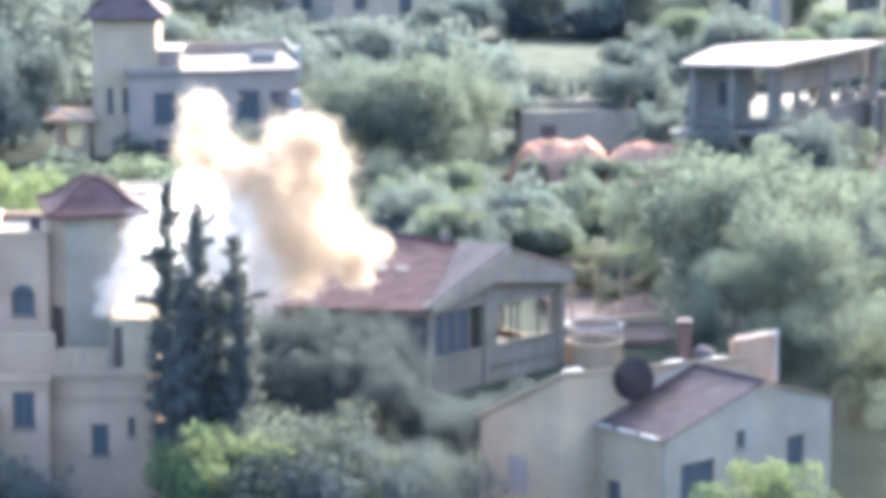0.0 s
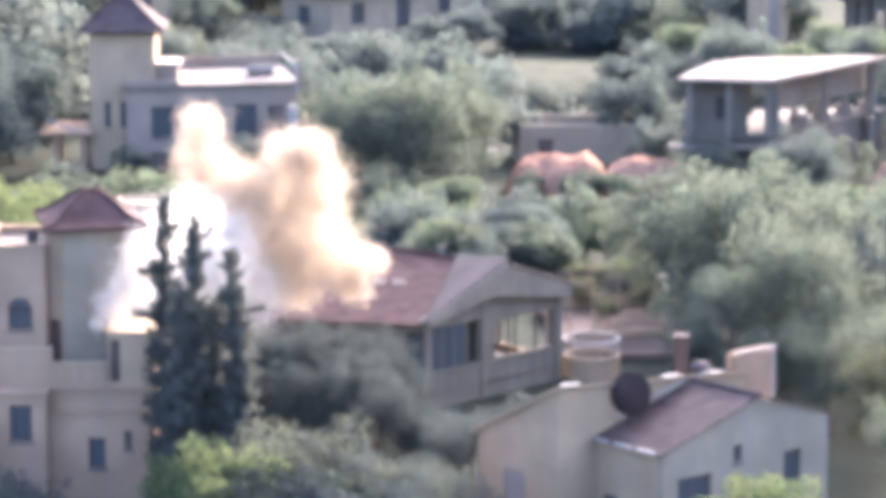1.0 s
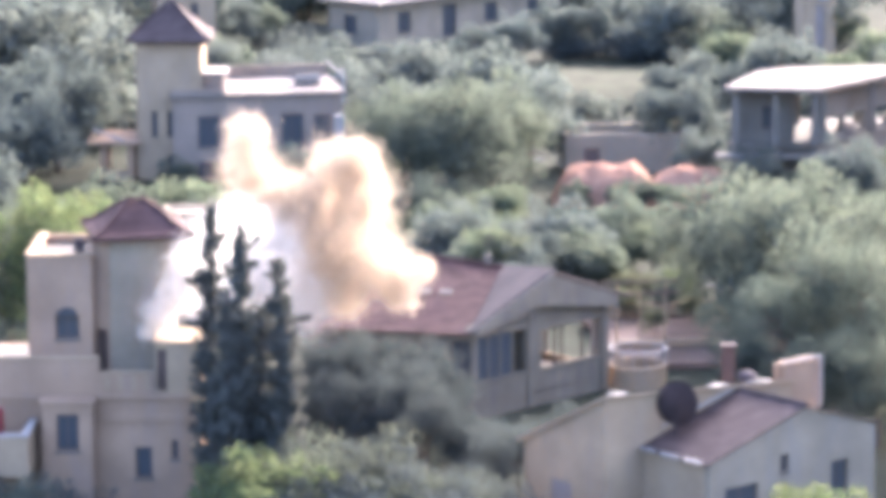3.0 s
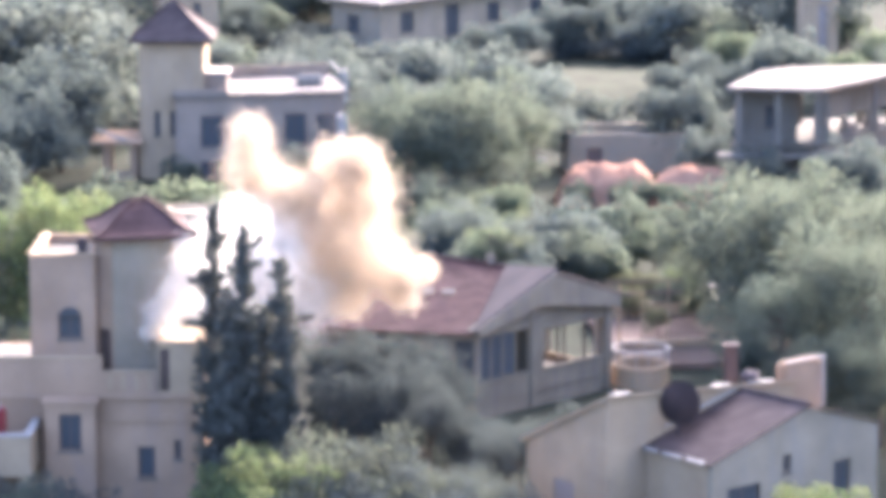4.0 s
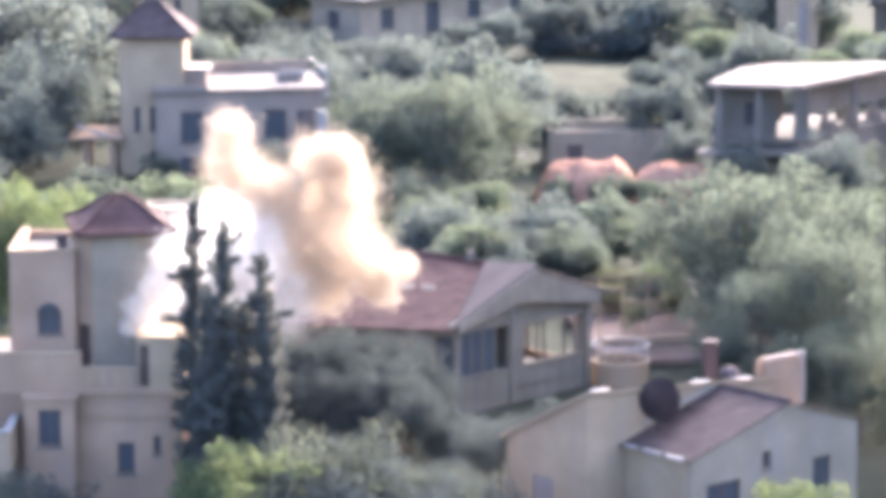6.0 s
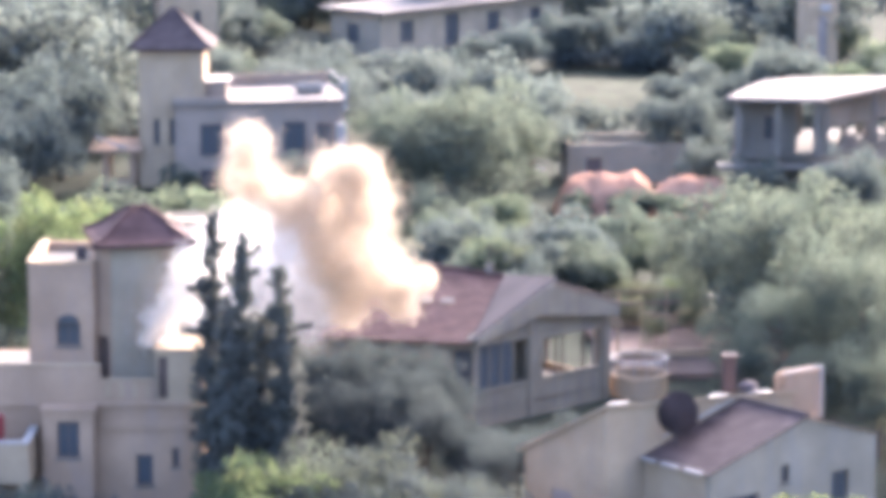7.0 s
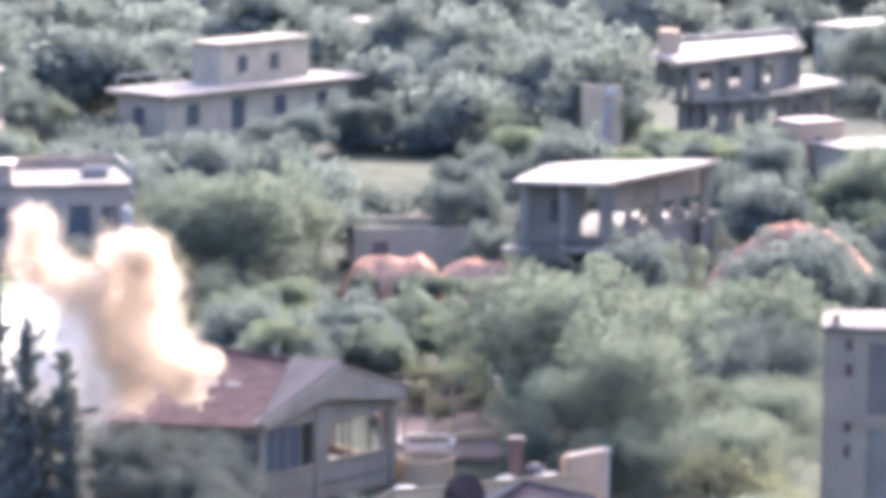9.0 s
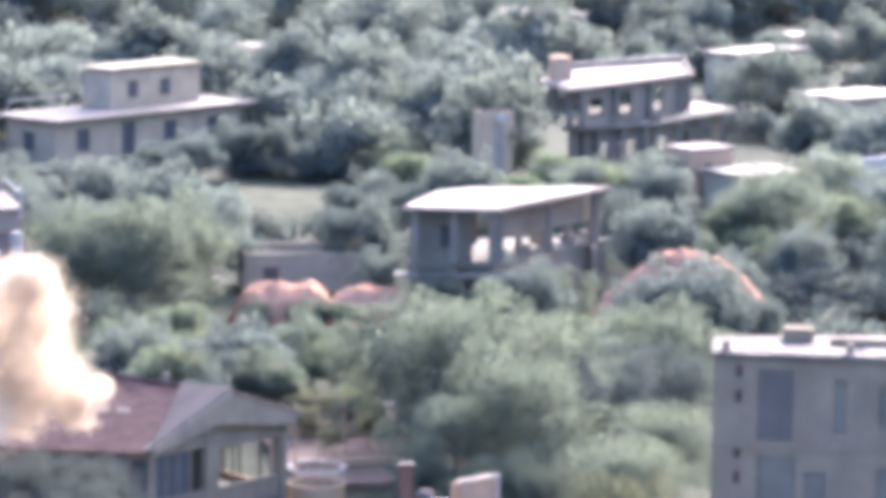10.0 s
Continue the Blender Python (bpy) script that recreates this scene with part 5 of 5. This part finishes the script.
scatter(62, [shrub_a, shrub_b], 40, lambda y: (36, 56), 176, 216, 0.6, 1.0, joined=WOODS)
scatter(63, [shrub_a, shrub_b, far_c], 110, lambda y: (-40, 140), 425, 560, 1.4, 2.4, joined=WOODS)

# the far woods: one sheet of crowns and one of trunks for each kind of tree
woods = thing("far_woods", (0, 300, 0), 0, "distant mixed woods of green and olive trees", "woods", kind="stuff")
for kind in (far_a, far_b, far_c, mid_b, mid_c, mid_d, shrub_a, shrub_b):
    for child in kind.children:
        src = child.data
        co = np.empty(len(src.vertices) * 3)
        src.vertices.foreach_get("co", co)
        co = np.c_[co.reshape(-1, 3), np.ones(len(src.vertices))]
        polys = [list(p.vertices) for p in src.polygons]
        vs, fs = [], []
        for k, m in WOODS:
            if k is kind:
                base = len(vs) * len(co)
                vs.append((co @ np.array(m).T)[:, :3] - np.array([0, 300, 0]))
                fs += [[i + base for i in p] for p in polys]
        if vs:
            part(child.name.split(".")[0], mesh_from("woods", np.concatenate(vs).tolist(), fs, src.materials[0]), src.materials[0], woods)

# ---- cypresses beside the pink house ----
SPIRE = [(0.0, 0.5), (0.2, 0.8), (0.55, 0.78), (0.66, 0.62), (0.78, 0.5), (0.88, 0.3), (1.0, 0.1)]
STOUT = [(0.0, 0.5), (0.2, 0.8), (0.6, 0.75), (0.8, 0.55), (0.93, 0.42), (1.0, 0.15)]
for seed, x, y, h, shape, n, arms in (
        (61, -8.15, 118.3, 14.3, SPIRE, 24000, ((0.79, 0.95, 180, 0.25), (0.68, 0.95, 185, 0.3), (0.9, 0.5, 10, 0.6))),
        (62, -7.10, 117.6, 13.85, SPIRE, 24000, ((0.9, 0.65, 5, 1.1), (0.86, 0.6, 8, 0.6), (0.84, 0.6, 175, 1.0))),
        (63, -5.72, 117.4, 12.5, STOUT, 22000, ((0.86, 0.75, 180, -0.25), (0.82, 0.9, 183, -0.35), (0.81, 1.1, 4, 0.22))),
        (64, -7.60, 117.0, 11.4, STOUT, 18000, ()),
        (65, -6.40, 117.9, 10.6, STOUT, 18000, ()),
        (66, -5.45, 116.8, 10.0, STOUT, 17000, ()),
        (67, -8.05, 117.6, 9.2, STOUT, 15000, ())):
    c = make_cypress(seed, h, shape, n, "tall ragged dark cypress beside the pink house", arms)
    c.matrix_basis = pose(x, y, 0)


# ---- smoke ----
def puff_points(rng, lobes, density):
    out = []
    for x, y, z, r in lobes:
        n = int(density * r ** 2.3)
        d = rng.normal(size=(n, 3))
        d /= np.linalg.norm(d, axis=1)[:, None]
        rad = r * rng.uniform(0, 1, n) ** 0.42
        rad *= np.array([1 + 0.45 * noise.fractal(Vector(v) * 1.6 + Vector((x, y, z)), 1.0, 2.0, 3) for v in d])
        rad *= 0.94
        rad += np.abs(rng.normal(size=n)) * r * np.where(rng.uniform(0, 1, n) < 0.40, 0.34, 0.07)
        out.append(np.array([x, y, z]) + d * rad[:, None])
    return np.concatenate(out)


def puff_mesh(name, rng, pts, size, mat):
    """Fine smoke particles: one small flake each."""
    n = len(pts)
    a, b = rng.normal(size=(n, 3)), rng.normal(size=(n, 3))
    a /= np.linalg.norm(a, axis=1)[:, None]
    b -= a * (a * b).sum(1)[:, None]
    b /= np.linalg.norm(b, axis=1)[:, None]
    s = size * rng.uniform(0.6, 1.4, n)[:, None]
    verts = np.stack([pts + a * s, pts - a * s * 0.5 + b * s * 0.87, pts - a * s * 0.5 - b * s * 0.87], 1).reshape(-1, 3)
    me = bpy.data.meshes.new(name)
    me.vertices.add(n * 3)
    me.vertices.foreach_set("co", verts.ravel())
    me.loops.add(n * 3)
    me.loops.foreach_set("vertex_index", np.arange(n * 3))
    me.polygons.add(n)
    me.polygons.foreach_set("loop_start", np.arange(n) * 3)
    me.update(calc_edges=True)
    me.materials.append(mat)
    return me


smoke = thing("smoke_plume", (-5.0, 136.0, 3.0), 0, "thick white and sandy smoke rising beside the villa roof", "smoke", kind="stuff")
rng = np.random.default_rng(5)
white_lobes = [(-5.7, -16.3, 6.1, 0.30), (-5.2, -16.1, 6.7, 0.65), (-4.5, -15.9, 7.5, 0.81), (-4.0, -15.4, 8.5, 0.94), (-3.5, -10.0, 8.4, 1.02), (-2.9, -5.0, 8.1, 1.00), (-3.9, -6.0, 4.9, 0.99), (-2.6, -2.0, 5.3, 1.59), (-1.1, 1.0, 3.8, 1.39), (-2.0, 0.0, 6.1, 1.38)]
dust_lobes = [(-2.9, 1.0, 10.7, 0.88), (-3.0, 1.0, 9.4, 1.04), (-2.3, 1.0, 8.2, 1.28), (-1.2, 2.0, 6.9, 1.64), (0.7, 3.0, 9.1, 1.18), (1.6, 3.0, 9.3, 0.99), (1.7, 3.0, 7.9, 1.29), (0.7, 3.0, 6.2, 2.00), (-0.3, 3.0, 4.4, 1.55), (1.8, 4.0, 4.9, 1.42), (3.0, 5.0, 4.2, 1.00), (4.2, 6.0, 4.2, 0.58), (0.9, 4.0, 3.5, 1.04), (-0.9, 2.0, 8.0, 1.1), (3.2, 4.5, 3.5, 0.8)]
part("white_smoke", puff_mesh("white_smoke", rng, puff_points(rng, white_lobes, 9000), 0.030, SMOKE), SMOKE, smoke, "bright white smoke")
part("dust_cloud", puff_mesh("dust_cloud", rng, puff_points(rng, dust_lobes, 8000), 0.030, DUST), DUST, smoke, "sandy yellow dust cloud")
